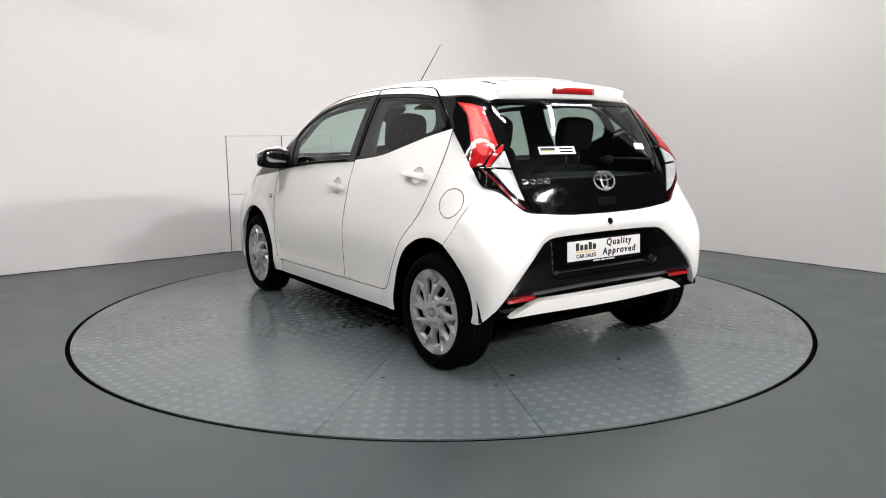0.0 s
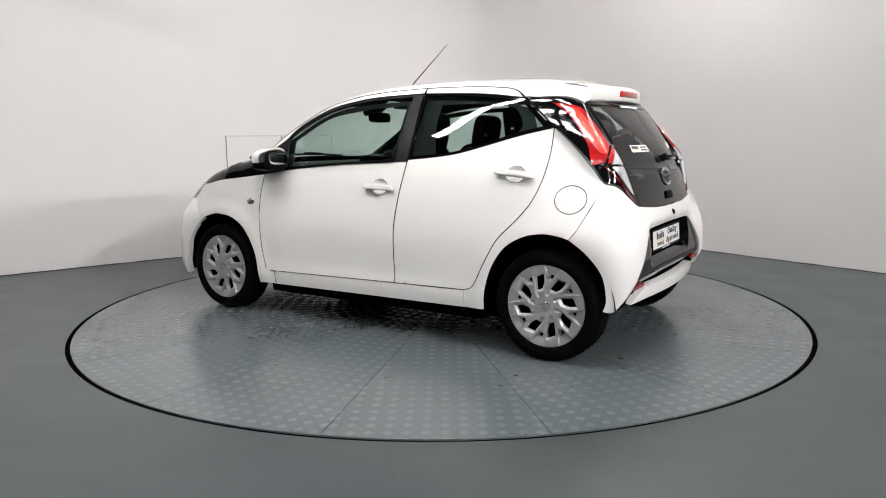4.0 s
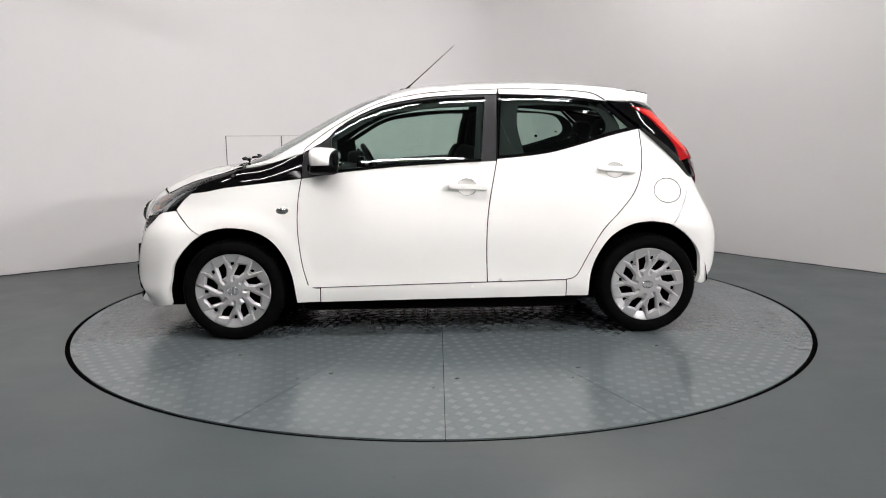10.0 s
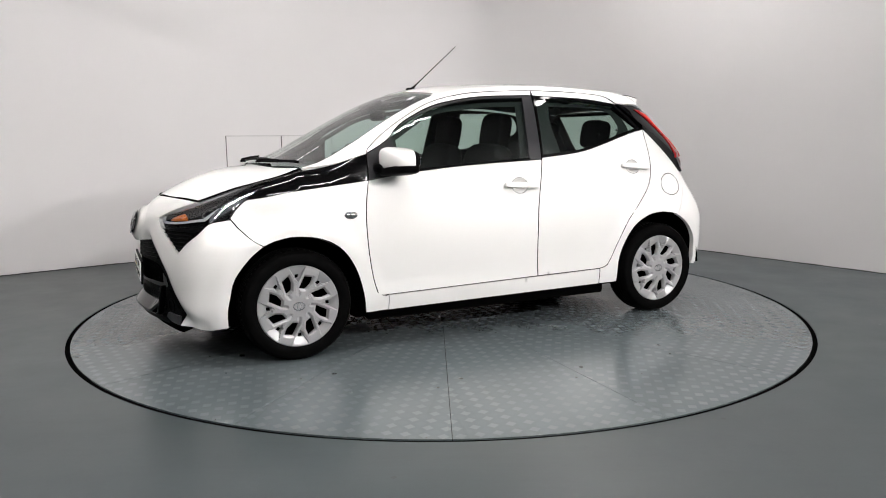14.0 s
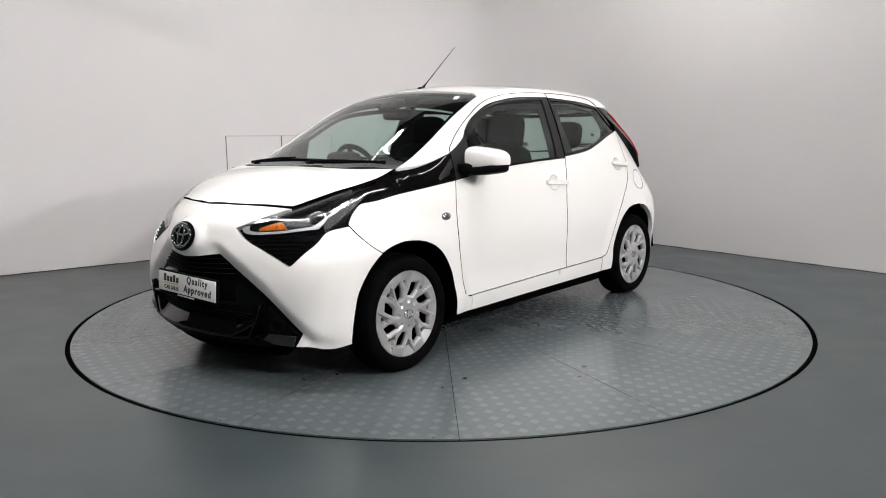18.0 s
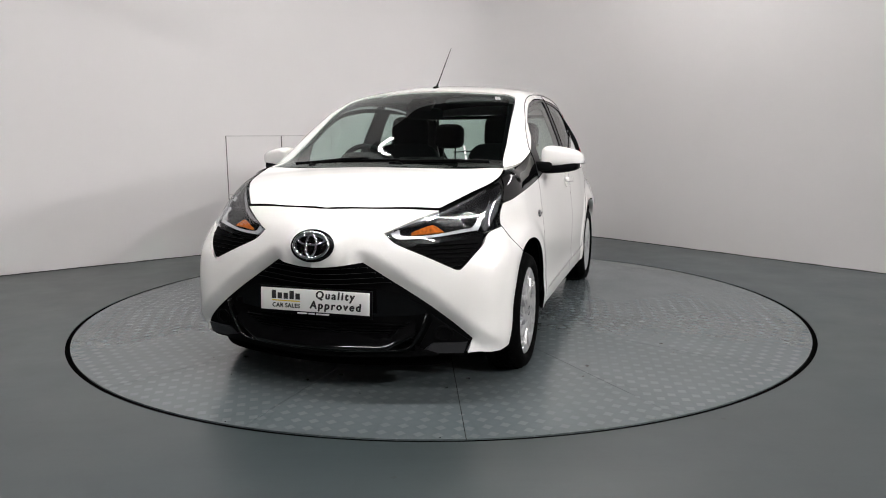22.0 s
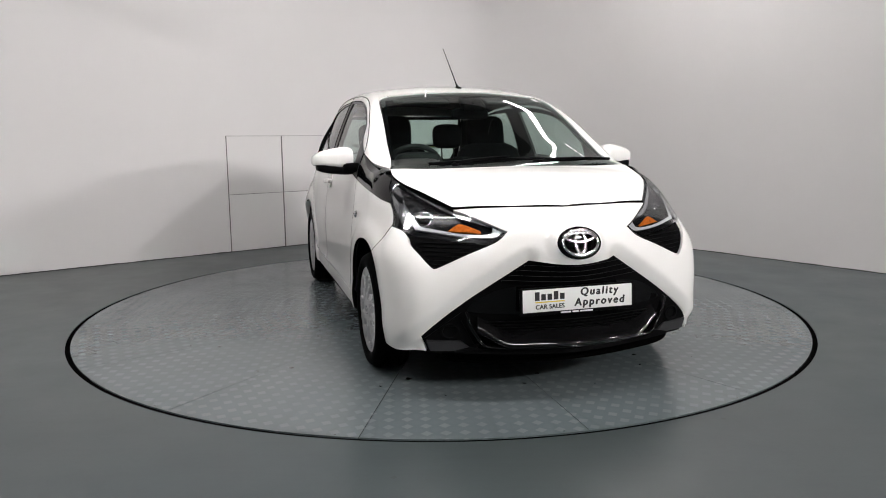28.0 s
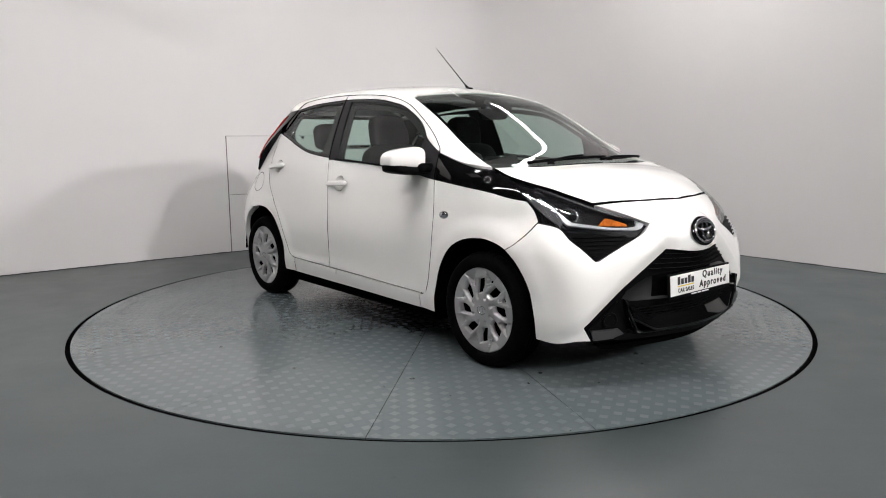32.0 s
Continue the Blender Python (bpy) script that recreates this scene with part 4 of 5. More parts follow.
def tail_bulge(p):
    """How far the tail lamp stands out of the body, most at its outer corner."""
    return LAMP_BULGE(np.clip(p[:, 2], .78, 1.32)) * soft((np.abs(p[:, 1]) - .47) / .16)


tail_units = both("tail_light_unit", [[(-.955, .572, 1.324), (-1.069, .575, 1.318), (-1.259, .497, 1.292)], [(-1.259, .497, 1.292), (-1.356, .516, 1.152), (-1.40, .530, 1.07), (-1.455, .525, .972), (-1.5, .494, .859), (-1.530, .452, .768)], [(-1.530, .452, .768), (-1.518, .517, .781), (-1.477, .612, .868), (-1.430, .69, .905), (-1.366, .690, .974), (-1.268, .662, 1.06), (-1.145, .636, 1.164)], [(-1.145, .636, 1.164), (-.955, .572, 1.324)]], (.62, -.76, -.18), BLACK_GLOSS, car, "gloss black lamp surround", off=-.001, step=.02, depth=.065, lift=tail_bulge)
TG_EDGE = [(.490, 1.304), (.520, 1.152), (.532, 1.07), (.526, .972), (.494, .859), (.452, .768)]
GLASS_B = [[(.470, 1.280), (.488, 1.15), (.490, 1.05), (.465, .96), (.425, .935)], [(.425, .935), (.2, .925), (-.2, .925), (-.425, .935)], [(-.425, .935), (-.465, .96), (-.490, 1.05), (-.488, 1.15), (-.470, 1.280)], [(-.470, 1.280), (.470, 1.280)]]
tailgate = sheet("tailgate", [TG_EDGE, [(.452, .768), (.25, .754), (0, .750), (-.25, .754), (-.452, .768)], [(-a, b) for a, b in TG_EDGE][::-1], [(-.490, 1.304), (.490, 1.304)]], REAR, BLACK_GLOSS, car, "gloss black glass tailgate", holes=[GLASS_B], off=0)
sheet("rear_window", GLASS_B, REAR, PANE, car, "tinted rear window", off=-.004, gap=-.004, depth=.002, step=.05)
rear_recess = sheet("rear_recess", [[(.42, .640), (.36, .658), (-.36, .658), (-.42, .640)], [(-.42, .640), (-.655, .395), (-.72, .318)], [(-.72, .318), (-.54, .305), (.54, .305), (.72, .318)], [(.72, .318), (.655, .395), (.42, .640)]], REAR, BLACK_GLOSS, car, "gloss black rear panel", off=-.028, gap=-.008, lift=lambda p: -.045 * soft((.37 - np.abs(p[:, 1])) / .03) * soft((p[:, 2] - .475) / .02) - .040 * soft((.41 - p[:, 2]) / .04))


# ---------------------------------------------------------------- wheels
KITE = [(.089, .003), (.084, .035), (.109, .064), (.143, .079), (.149, .035)]
SLOT = [(.141, -.013), (.162, -.012), (.163, .008), (.144, .006)]
SUNK = [(.128, -.001), (.203, -.044), (.203, .042)]
SUNK_SIGN = 1.0


def wheel(x, y, spin):
    w = new("wheel")
    w.parent = car
    w.matrix_basis = pose(x, y, .2835, 0, 0, 0 if y > 0 else 180)
    tyre = [(.204, -.020), (.212, .002), (.222, .009), (.240, .012), (.258, .009), (.266, .004), (.268, .002), (.272, -.006), (.2805, -.020), (.2835, -.034), (.2835, -.052), (.278, -.054), (.278, -.058), (.2835, -.060), (.2835, -.078), (.278, -.080), (.278, -.084), (.2835, -.086), (.2835, -.104), (.278, -.106), (.278, -.110), (.2835, -.112), (.2835, -.132), (.273, -.152), (.24, -.165), (.204, -.155)]
    part("tyre", lathe_bm(tyre, "y", 72, True), RUBBER, w)
    blocks = bmesh.new()
    for k in range(60):
        for row, (ya, yb) in enumerate(((-.046, -.006), (-.160, -.120))):
            m = pose(0, 0, 0, 0, 360 * (k + row * 0.5) / 60, 0)
            bmesh.ops.create_cube(blocks, size=1, matrix=m @ Matrix.Translation((.2785, (ya + yb) / 2 - (.004 if row == 0 else 0), 0)) @ Matrix.Rotation(radians(18 if row == 0 else -18), 4, "Z") @ Matrix.Diagonal((.012, (yb - ya) * .62, .019, 1)))
    tagged(part("tread_pattern", blocks, RUBBER, w, smooth=False), kind="stuff")
    part("steel_rim", lathe_bm([(.02, -.060), (.13, -.062), (.17, -.050), (.195, -.03), (.203, -.022)], "y", 40), BLACK_MATT, w)
    # cover: eight kite openings, a swept arm beside each and a sunk triangle with a small slot at the rim
    turn = [radians(45 * k + spin) for k in range(8)]

    def spun(q, a):
        return (q[0] * math.cos(a) - q[1] * math.sin(a), q[0] * math.sin(a) + q[1] * math.cos(a))
    hole_rows = []
    for a in turn:
        for h in (KITE, SLOT):
            q = [spun(p_, a) for p_ in h]
            hole_rows.append(ring_of([[q[i], q[(i + 1) % len(q)]] for i in range(len(q))], .007))
    outer = np.array([(.2125 * math.cos(2 * math.pi * k / 108), .2125 * math.sin(2 * math.pi * k / 108)) for k in range(108)])
    hole_rows = [h if area2(h) < 0 else h[::-1] for h in hole_rows]
    vs, tri, rings = mesh2d(outer, hole_rows, .0058)
    r = np.linalg.norm(vs, axis=1)
    dome = np.interp(r, [0, .05, .10, .15, .19, .206, .2125], [.006, .005, .002, .001, .001, .000, -.007])
    sink = np.zeros(len(vs))
    for a in turn:
        back = np.stack([vs[:, 0] * math.cos(a) + vs[:, 1] * math.sin(a), -vs[:, 0] * math.sin(a) + vs[:, 1] * math.cos(a)], 1)
        # chamfer round the opening and on the inner shoulder
        d = far_from(back, KITE + KITE[:1])
        sink = np.maximum(sink, .010 * np.clip(1 - d / .009, 0, 1))
        d = far_from(back, [(.064, .0), KITE[0]])
        sink = np.maximum(sink, .008 * np.clip(1 - d / .012, 0, 1))
        # sunk triangle, deepest at its slot, flush along its outer side
        ins = np.ones(len(vs), bool)
        for i in range(3):
            p0, p1 = np.array(SUNK[i]), np.array(SUNK[(i + 1) % 3])
            e = p1 - p0
            ins &= (e[0] * (back[:, 1] - p0[1]) - e[1] * (back[:, 0] - p0[0])) * SUNK_SIGN > -1e-4
        rb = np.hypot(back[:, 0], back[:, 1])
        sink = np.maximum(sink, np.where(ins, .019 * np.clip((.208 - rb) / .050, 0, 1), 0))
        d = far_from(back, SLOT + SLOT[:1])
        sink = np.maximum(sink, .017 * np.clip(1 - d / .007, 0, 1))
    hgt = dome - sink
    verts = [(x_, h, z_) for (x_, z_), h in zip(vs, hgt)]
    faces = [tuple(t) for t in tri]
    for ring in rings[1:]:
        base = len(verts)
        verts += [(vs[i][0], hgt[i], vs[i][1]) for i in ring] + [(vs[i][0], hgt[i] - .012, vs[i][1]) for i in ring]
        n = len(ring)
        faces += [(base + i, base + n + i, base + n + (i + 1) % n, base + (i + 1) % n) for i in range(n)]
    bm = bmesh.new()
    bv = [bm.verts.new(v) for v in verts]
    for f in faces:
        bm.faces.new([bv[i] for i in f])
    bmesh.ops.recalc_face_normals(bm, faces=bm.faces[:])
    up = [f for f in bm.faces if len(f.verts) == 3]
    if sum(f.normal.y for f in up) < 0:
        bmesh.ops.reverse_faces(bm, faces=bm.faces[:])
    cover = part("wheel_cover", bm, SILVER, w, "silver plastic wheel cover with swept slots", smooth=False)
    for k, a in enumerate(turn):
        q = spun((.112, -.012), a)
        part("cover_stud", moved(oval_ring_bm(.0052, .0052, .0016, 6, 14), Matrix(((1, 0, 0, q[0]), (0, 0, 1, .0015), (0, 1, 0, q[1]), (0, 0, 0, 1)))), SILVER, cover)
    face = Matrix(((1, 0, 0, 0), (0, 0, 1, .005), (0, 1, 0, 0), (0, 0, 0, 1)))
    part("cover_emblem", moved(oval_ring_bm(.029, .020, .0026), face), CHROME, cover)
    part("cover_emblem", moved(oval_ring_bm(.010, .018, .0022), face), CHROME, cover)
    return w


for (x, y), spin in zip(((1.17, .785), (1.17, -.785), (-1.17, .785), (-1.17, -.785)), (0, 20, 11, 33)):
    wheel(x, y, spin)

# wheel wells, floor pan and the dark inside of the shell
for x in (1.17, -1.17):
    for s in (1, -1):
        bm = bmesh.new()
        rows = []
        for k in range(25):
            a = radians(-8 + (186 if x < 0 else 200) * k / 24)
            rows.append([bm.verts.new((x + .352 * math.cos(a), s * yy, .2835 + .352 * math.sin(a))) for yy in (.772, .50)])
        hub = bm.verts.new((x, s * .50, .2835))
        for a, b in zip(rows, rows[1:]):
            bm.faces.new((a[0], b[0], b[1], a[1]))
            bm.faces.new((a[1], b[1], hub))
        part("wheel_arch_liner", bm, BLACK_MATT, car, smooth=False)
part("floor_pan", box_bm(-.82, .82, -.60, .60, .135, .30, .03), BLACK_MATT, car)
part("exhaust", tube_bm([(-.75, -.25, .20), (-1.30, -.28, .22), (-1.52, -.34, .25)], .030, 10), BLACK_MATT, car)
part("rear_axle", tube_bm([(-1.17, -.62, .255), (-1.17, .62, .255)], .035, 10), BLACK_MATT, car)
part("underbody", box_bm(-1.36, 1.60, -.60, .60, .165, .34, .03), BLACK_MATT, car)
for s in (1, -1):
    part("underbody_rail", box_bm(-.78, .78, s * .66 - .09, s * .66 + .07, .150, .34, .02), BLACK_MATT, car)
both("door_lining", [[(1.31, .80), (.774, .895), (-.309, .985)], [(-.309, .985), (-.61, 1.025), (-1.12, 1.155)], [(-1.12, 1.155), (-1.40, .90)], [(-1.40, .90), (-1.32, .72), (-1.17, .69), (-1.0, .67), (-.85, .53), (-.80, .30)], [(-.80, .30), (.79, .29)], [(.79, .29), (.85, .52), (1.0, .66), (1.17, .68), (1.31, .80)]], SIDE, TRIM_DARK, car, off=-.030, step=.06, depth=.002)
sheet("front_inner_panel", [[(.66, .30), (.66, .64), (.48, .775), (0, .80), (-.48, .775), (-.66, .64)], [(-.66, .64), (-.66, .30)], [(-.66, .30), (.66, .30)]], FRONT, BLACK_MATT, car, off=-.06, step=.06, depth=.002)
sheet("rear_inner_panel", [[(.66, .33), (.66, .66), (.50, .755), (-.50, .755), (-.66, .66)], [(-.66, .66), (-.66, .33)], [(-.66, .33), (.66, .33)]], REAR, BLACK_MATT, car, off=-.06, step=.06, depth=.002)
sheet("bonnet_inner_panel", [[(1.08, .60), (1.22, .62), (1.45, .54), (1.66, .30), (1.72, 0)], [(1.72, 0), (1.66, -.30), (1.45, -.54), (1.22, -.62), (1.08, -.60)], [(1.08, -.60), (1.08, .60)]], TOP, BLACK_MATT, car, off=-.035, step=.06, depth=.002)

# inside trim of the pillars and the roof
both("pillar_trim", [[(1.05, .640, 1.01), (.85, .690, 1.03), (.70, .705, 1.07)], [(.70, .705, 1.07), (.60, .667, 1.15), (.506, .65, 1.215), (.347, .62, 1.288), (.186, .60, 1.325), (-.007, .585, 1.348), (-.326, .58, 1.360), (-.616, .585, 1.348), (-.94, .575, 1.315), (-1.20, .50, 1.29)],
     [(-1.20, .50, 1.29), (-1.10, .44, 1.385), (-.60, .44, 1.43), (0, .44, 1.42), (.26, .44, 1.39)], [(.26, .44, 1.39), (.30, .515, 1.357)], [(.30, .515, 1.357), (.60, .555, 1.235), (.85, .590, 1.112), (1.05, .640, 1.01)]], (0, -.62, -.78), PILLAR_TRIM, car, off=-.022, gap=-.002, step=.04, depth=.004)
sheet("headlining", [[(.26, .46), (.29, .30), (.30, 0), (.29, -.30), (.26, -.46)], [(.26, -.46), (-1.18, -.46)], [(-1.18, -.46), (-1.18, .46)], [(-1.18, .46), (.26, .46)]], TOP, TRIM_GREY, car, off=-.03, step=.08, depth=.003)
both("quarter_trim", [[(-.96, .575, 1.31), (-1.05, .57, 1.30), (-1.24, .50, 1.27)], [(-1.24, .50, 1.27), (-1.40, .53, 1.05), (-1.46, .52, .95)], [(-1.46, .52, .95), (-1.36, .66, .97), (-1.15, .63, 1.15)], [(-1.15, .63, 1.15), (-.96, .575, 1.31)]], (.62, -.76, -.18), PILLAR_TRIM, car, off=-.03, step=.05, depth=.003)


both("window_trim", [[(.72, 1.09), (.60, 1.15), (.38, 1.275), (.15, 1.325), (-.30, 1.345), (-.62, 1.335), (-.90, 1.305), (-1.01, 1.25)], [(-1.01, 1.25), (-1.04, 1.17), (-1.0, 1.12)], [(-1.0, 1.12), (-.70, 1.03), (-.47, .99), (-.20, .955), (.35, .91), (.72, .89)], [(.72, .89), (.72, 1.09)]], SIDE, TRIM_DARK, car, off=-.030, step=.03, depth=.004,
     holes=[[[(-.45, 1.31), (-.65, 1.312), (-.83, 1.30), (-.91, 1.27), (-.955, 1.19), (-.91, 1.13)], [(-.91, 1.13), (-.70, 1.07), (-.47, 1.04)], [(-.47, 1.04), (-.44, 1.20), (-.45, 1.31)]],
            [[(-.21, 1.31), (-.05, 1.307), (.13, 1.29), (.35, 1.25), (.58, 1.12)], [(.58, 1.12), (.57, .93)], [(.57, .93), (.35, .94), (-.18, .98)], [(-.18, .98), (-.21, 1.31)]]])


# ---------------------------------------------------------------- inside
def seat(x, y, width, reach, top, head, gap_top, name, spread=.32):
    """Cushion, leaning backrest and head rest."""
    s = new(name)
    s.parent = car
    part("seat_cushion", moved(cushion_bm(0, 0, 0, reach / 2, width / 2, .09, .45), pose(x + reach / 2 - .02, y, .50, 0, -8, 0)), CLOTH, s)
    h = top - .48
    part("backrest", moved(cushion_bm(0, 0, h / 2, .075, width / 2, h / 2, .42), pose(x, y, .48, 0, -16, 0)), CLOTH, s)
    tx = x - math.tan(radians(16)) * (h + head / 2)
    part("head_rest", moved(cushion_bm(0, 0, 0, .055, width * spread, head / 2, .5), pose(tx + .01, y, top + gap_top + head / 2, 0, -10, 0)), CLOTH, s)
    for k in (-.05, .05):
        part("head_rest_post", tube_bm([(tx + .03, y + k, top - .04), (tx + .012, y + k, top + gap_top + .03)], .006, 8), CHROME, s)
    return s


seat(-.02, .335, .47, .48, 1.10, .24, -.07, "front_seat", .28)
seat(-.02, -.335, .47, .48, 1.10, .24, -.07, "front_seat", .28)
seat(-.86, .30, .56, .42, .97, .19, .07, "rear_seat", .21)
seat(-.86, -.30, .56, .42, .97, .19, .07, "rear_seat", .21)
part("parcel_shelf", box_bm(-1.46, -1.06, -.50, .50, .900, .925, .008), TRIM_DARK, car)
dash = part("dashboard", cushion_bm(.80, 0, .80, .31, .62, .165, .35, 32), TRIM_DARK, car)
part("instrument_pod", cushion_bm(.55, -.36, .985, .06, .13, .055, .6), TRIM_DARK, dash)
part("screen_unit", moved(box_bm(-.02, .02, -.14, .14, -.08, .08, .012), pose(.50, 0, .93, 0, -12, 0)), BLACK_GLOSS, dash)
for s in (1, -1):
    part("air_vent", moved(lathe_bm([(.030, 0), (.042, 0), (.045, -.012), (.03, -.02)], "y", 24, True), pose(.60, s * .56, .935, 60, 0, 90)), SILVER, dash)
tilt = pose(.42, -.36, .915, 0, -62, 0)
steer = part("steering_wheel", moved(oval_ring_bm(.18, .18, .016, 10, 40, 1.0), tilt), TRIM_DARK, car)
part("wheel_boss", moved(cushion_bm(0, 0, -.012, .06, .075, .022, .6, 20), tilt), TRIM_DARK, steer)
for a in (0, 180, 270):
    part("wheel_spoke", moved(box_bm(.03, .175, -.016, .016, -.012, .004, .005), tilt @ pose(0, 0, 0, 0, 0, a + 90)), TRIM_DARK, steer)
part("steering_column", tube_bm([(.44, -.36, .90), (.75, -.36, .78)], .045, 12), TRIM_DARK, steer)
mir = part("rear_view_mirror", cushion_bm(.43, 0, 1.262, .018, .115, .034, .5), BLACK_PLASTIC, car)
part("mirror_stalk", tube_bm([(.44, 0, 1.285), (.50, 0, 1.325)], .010), BLACK_PLASTIC, mir)
part("sensor_box", moved(box_bm(-.06, .05, -.07, .07, -.018, .018, .01), pose(.475, 0, 1.312, 0, 28, 0)), BLACK_PLASTIC, car)
for s in (1, -1):
    part("sun_visor", moved(box_bm(-.07, .07, -.17, .17, -.008, .008, .006), pose(.33, s * .29, 1.345, 0, 14, 0)), TRIM_GREY, car)

# ---------------------------------------------------------------- screens' dark borders, wipers, cowl
WS_IN = [[(.350, .500), (.60, .540), (.85, .575), (1.045, .610)], [(1.045, .610), (1.105, .43), (1.135, .2), (1.14, 0)], [(1.14, 0), (1.135, -.2), (1.105, -.43), (1.045, -.610)], [(1.045, -.610), (.85, -.575), (.60, -.540), (.350, -.500)], [(.350, -.500), (.365, -.30), (.375, 0), (.365, .30), (.350, .500)]]
sheet("screen_border", [SCREEN_EDGE, SCREEN_LOW, mirrored(SCREEN_LOW)[::-1], mirrored(SCREEN_EDGE)[::-1], mirrored(SCREEN_TOP), SCREEN_TOP[::-1]], TOP, BLACK_GLOSS, windscreen, holes=[WS_IN], off=-.008, gap=.001, depth=.003, step=.03)
sheet("cowl", [[(1.09, .655), (1.155, .45), (1.19, .2), (1.195, 0), (1.19, -.2), (1.155, -.45), (1.09, -.655)], [(1.09, -.655), (1.125, -.655), (1.20, -.45), (1.225, -.2), (1.232, 0), (1.225, .2), (1.20, .45), (1.125, .655)], [(1.125, .655), (1.09, .655)]], TOP, BLACK_PLASTIC, car, off=-.012, gap=0, step=.03)


def along(pts, off, toward=TOP):
    """A smooth line that follows the skin at a height above it."""
    p = spline(pts, 6)
    o = np.column_stack([p[:, 0], p[:, 1], np.full(len(p), 2.4)]) if toward == TOP else None
    q, n, _ = skin(o, toward, 3.0)
    return q + n * off


for y0, y1, piv, nm in ((-.46, .16, -.34, "front_wiper"), (.08, .57, .14, "front_wiper")):
    w = part(nm, tube_bm(along([(1.19 - .16 * abs(y0) ** 2, y0), (1.165 - .10 * ((y0 + y1) / 2) ** 2, (y0 + y1) / 2), (1.16 - .22 * y1 * y1, y1)], .014), .008, 6), BLACK_PLASTIC, car)
    part("wiper_arm", tube_bm(along([(1.205, piv), (1.175, piv + .14), (1.16 - .05 * (piv + .3) ** 2, piv + .30)], .028), .009, 6, .6), BLACK_PLASTIC, w)
    part("wiper_pivot", moved(dome_bm(.020, .020, .018, 4, 16), Matrix.Translation(along([(1.205, piv), (1.204, piv)], .012)[0])), BLACK_PLASTIC, w)

# ---------------------------------------------------------------- small things on the sides
for s in (1, -1):
    for (hx, hz, rx, rz), door, tilt_deg in (((-.140, .848, .052, .044), front_doors, 3), ((-.978, .934, .052, .040), rear_doors, 5)):
        sheet("handle_recess", oval(hx, hz, rx, rz), SIDE, WHITE_PAINT, door[0 if s > 0 else 1], gap=-.001, ease=0, depth=.002, step=.009, mirror=s < 0,
              lift=lambda p, hx=hx, hz=hz, rx=rx, rz=rz: -.024 * np.sqrt(np.clip(1 - ((p[:, 0] - hx) / rx) ** 2 - ((p[:, 2] - hz) / rz) ** 2, 0, 1)))
        m = face_at((hx, 1.4, hz), SIDE, .012)
        if s < 0:
            m = FLIP @ m
        h = part("door_handle", moved(cushion_bm(.0, 0, .0, .108, .0155, .014, .45, 24), m @ pose(0, -.002, .008, 0, 0, -tilt_deg)), WHITE_PAINT, door[0 if s > 0 else 1])
        part("handle_cap", moved(cushion_bm(.084, 0, .0, .028, .0158, .0143, .45, 20), m @ pose(0, -.002, .008, 0, 0, -tilt_deg)), WHITE_PAINT, h)
    sheet("fuel_flap" if s > 0 else "flap_blank", oval(-1.279, .817, .079, .067, 32), SIDE, WHITE_PAINT, quarters[0 if s > 0 else 1], gap=.0020, mirror=s < 0, step=.02, gap_shade=True)
    m = face_at((.882, 1.4, .730), SIDE, 0)
    m = m if s > 0 else FLIP @ m
    t = part("side_indicator", moved(dome_bm(.032, .017, .010), m), LAMP_BOWL, wings[0 if s > 0 else 1])
    part("indicator_rim", moved(oval_ring_bm(.032, .017, .003), m), CHROME, t)
    part("indicator_bulb", moved(dome_bm(.010, .006, .013), m @ pose(-.004, 0, 0)), LAMP_DARK, t)
    # door mirrors
    mm = Matrix.Identity(4) if s > 0 else FLIP
    mr = new("door_mirror")
    mr.parent = car
    bm = cushion_bm(.648, .862, 1.012, .090, .110, .062, .56, 36)
    for v in bm.verts:
        out = (v.co.y - .758) / .19
        v.co.z = .985 + (v.co.z - .985) * (1.06 - .34 * max(out, 0) ** 1.6)
        v.co.x -= .045 * max(out, 0)
        v.co.z += .004 * (v.co.x - .65) / .08
    bmesh.ops.bisect_plane(bm, geom=bm.verts[:] + bm.edges[:] + bm.faces[:], plane_co=(.566, .848, 0), plane_no=(-1, .25, 0), clear_outer=True)
    bmesh.ops.bisect_plane(bm, geom=bm.verts[:] + bm.edges[:] + bm.faces[:], plane_co=(0, .75, .962), plane_no=(0, .09, -1), clear_outer=True)
    part("mirror_cap", moved(bm, mm), WHITE_PAINT, mr, "white mirror cap")
    low = cushion_bm(.655, .850, .948, .076, .100, .024, .45, 28)
    for v in low.verts:
        out = max((v.co.y - .758) / .19, 0)
        v.co.x -= .03 * out
        v.co.z += .018 * out * out
    part("mirror_base", moved(low, mm), BLACK_PLASTIC, mr, "black mirror base")
    part("mirror_arm", moved(cushion_bm(.690, .760, .965, .050, .06, .026, .5, 20), mm), BLACK_PLASTIC, mr)
    part("mirror_rim", moved(cushion_bm(.570, .850, 1.006, .016, .094, .048, .6, 28), mm), BLACK_PLASTIC, mr)
    part("mirror_glass", moved(cushion_bm(.553, .850, 1.008, .004, .080, .038, .6, 24), mm), CHROME, mr, "mirror glass")
for s in (1, -1):
    part("door_seal", tube_bm([(x_, s * (y_ + .0), z_) for x_, y_, z_ in zip((.60, .20, -.22), (.752, .744, .741), (.943, .974, .998))], .007, 6), BLACK_PLASTIC, car)

# black tubes laid in for the shade of the shut lines round the door frames


def on_skin(pts, way, off=0.0):
    w = np.array(way, float) / np.linalg.norm(way)
    p = spline(pts, 5)
    q, n, _ = skin(np.array(p) - w * .25, way, .6)
    return q + n * off


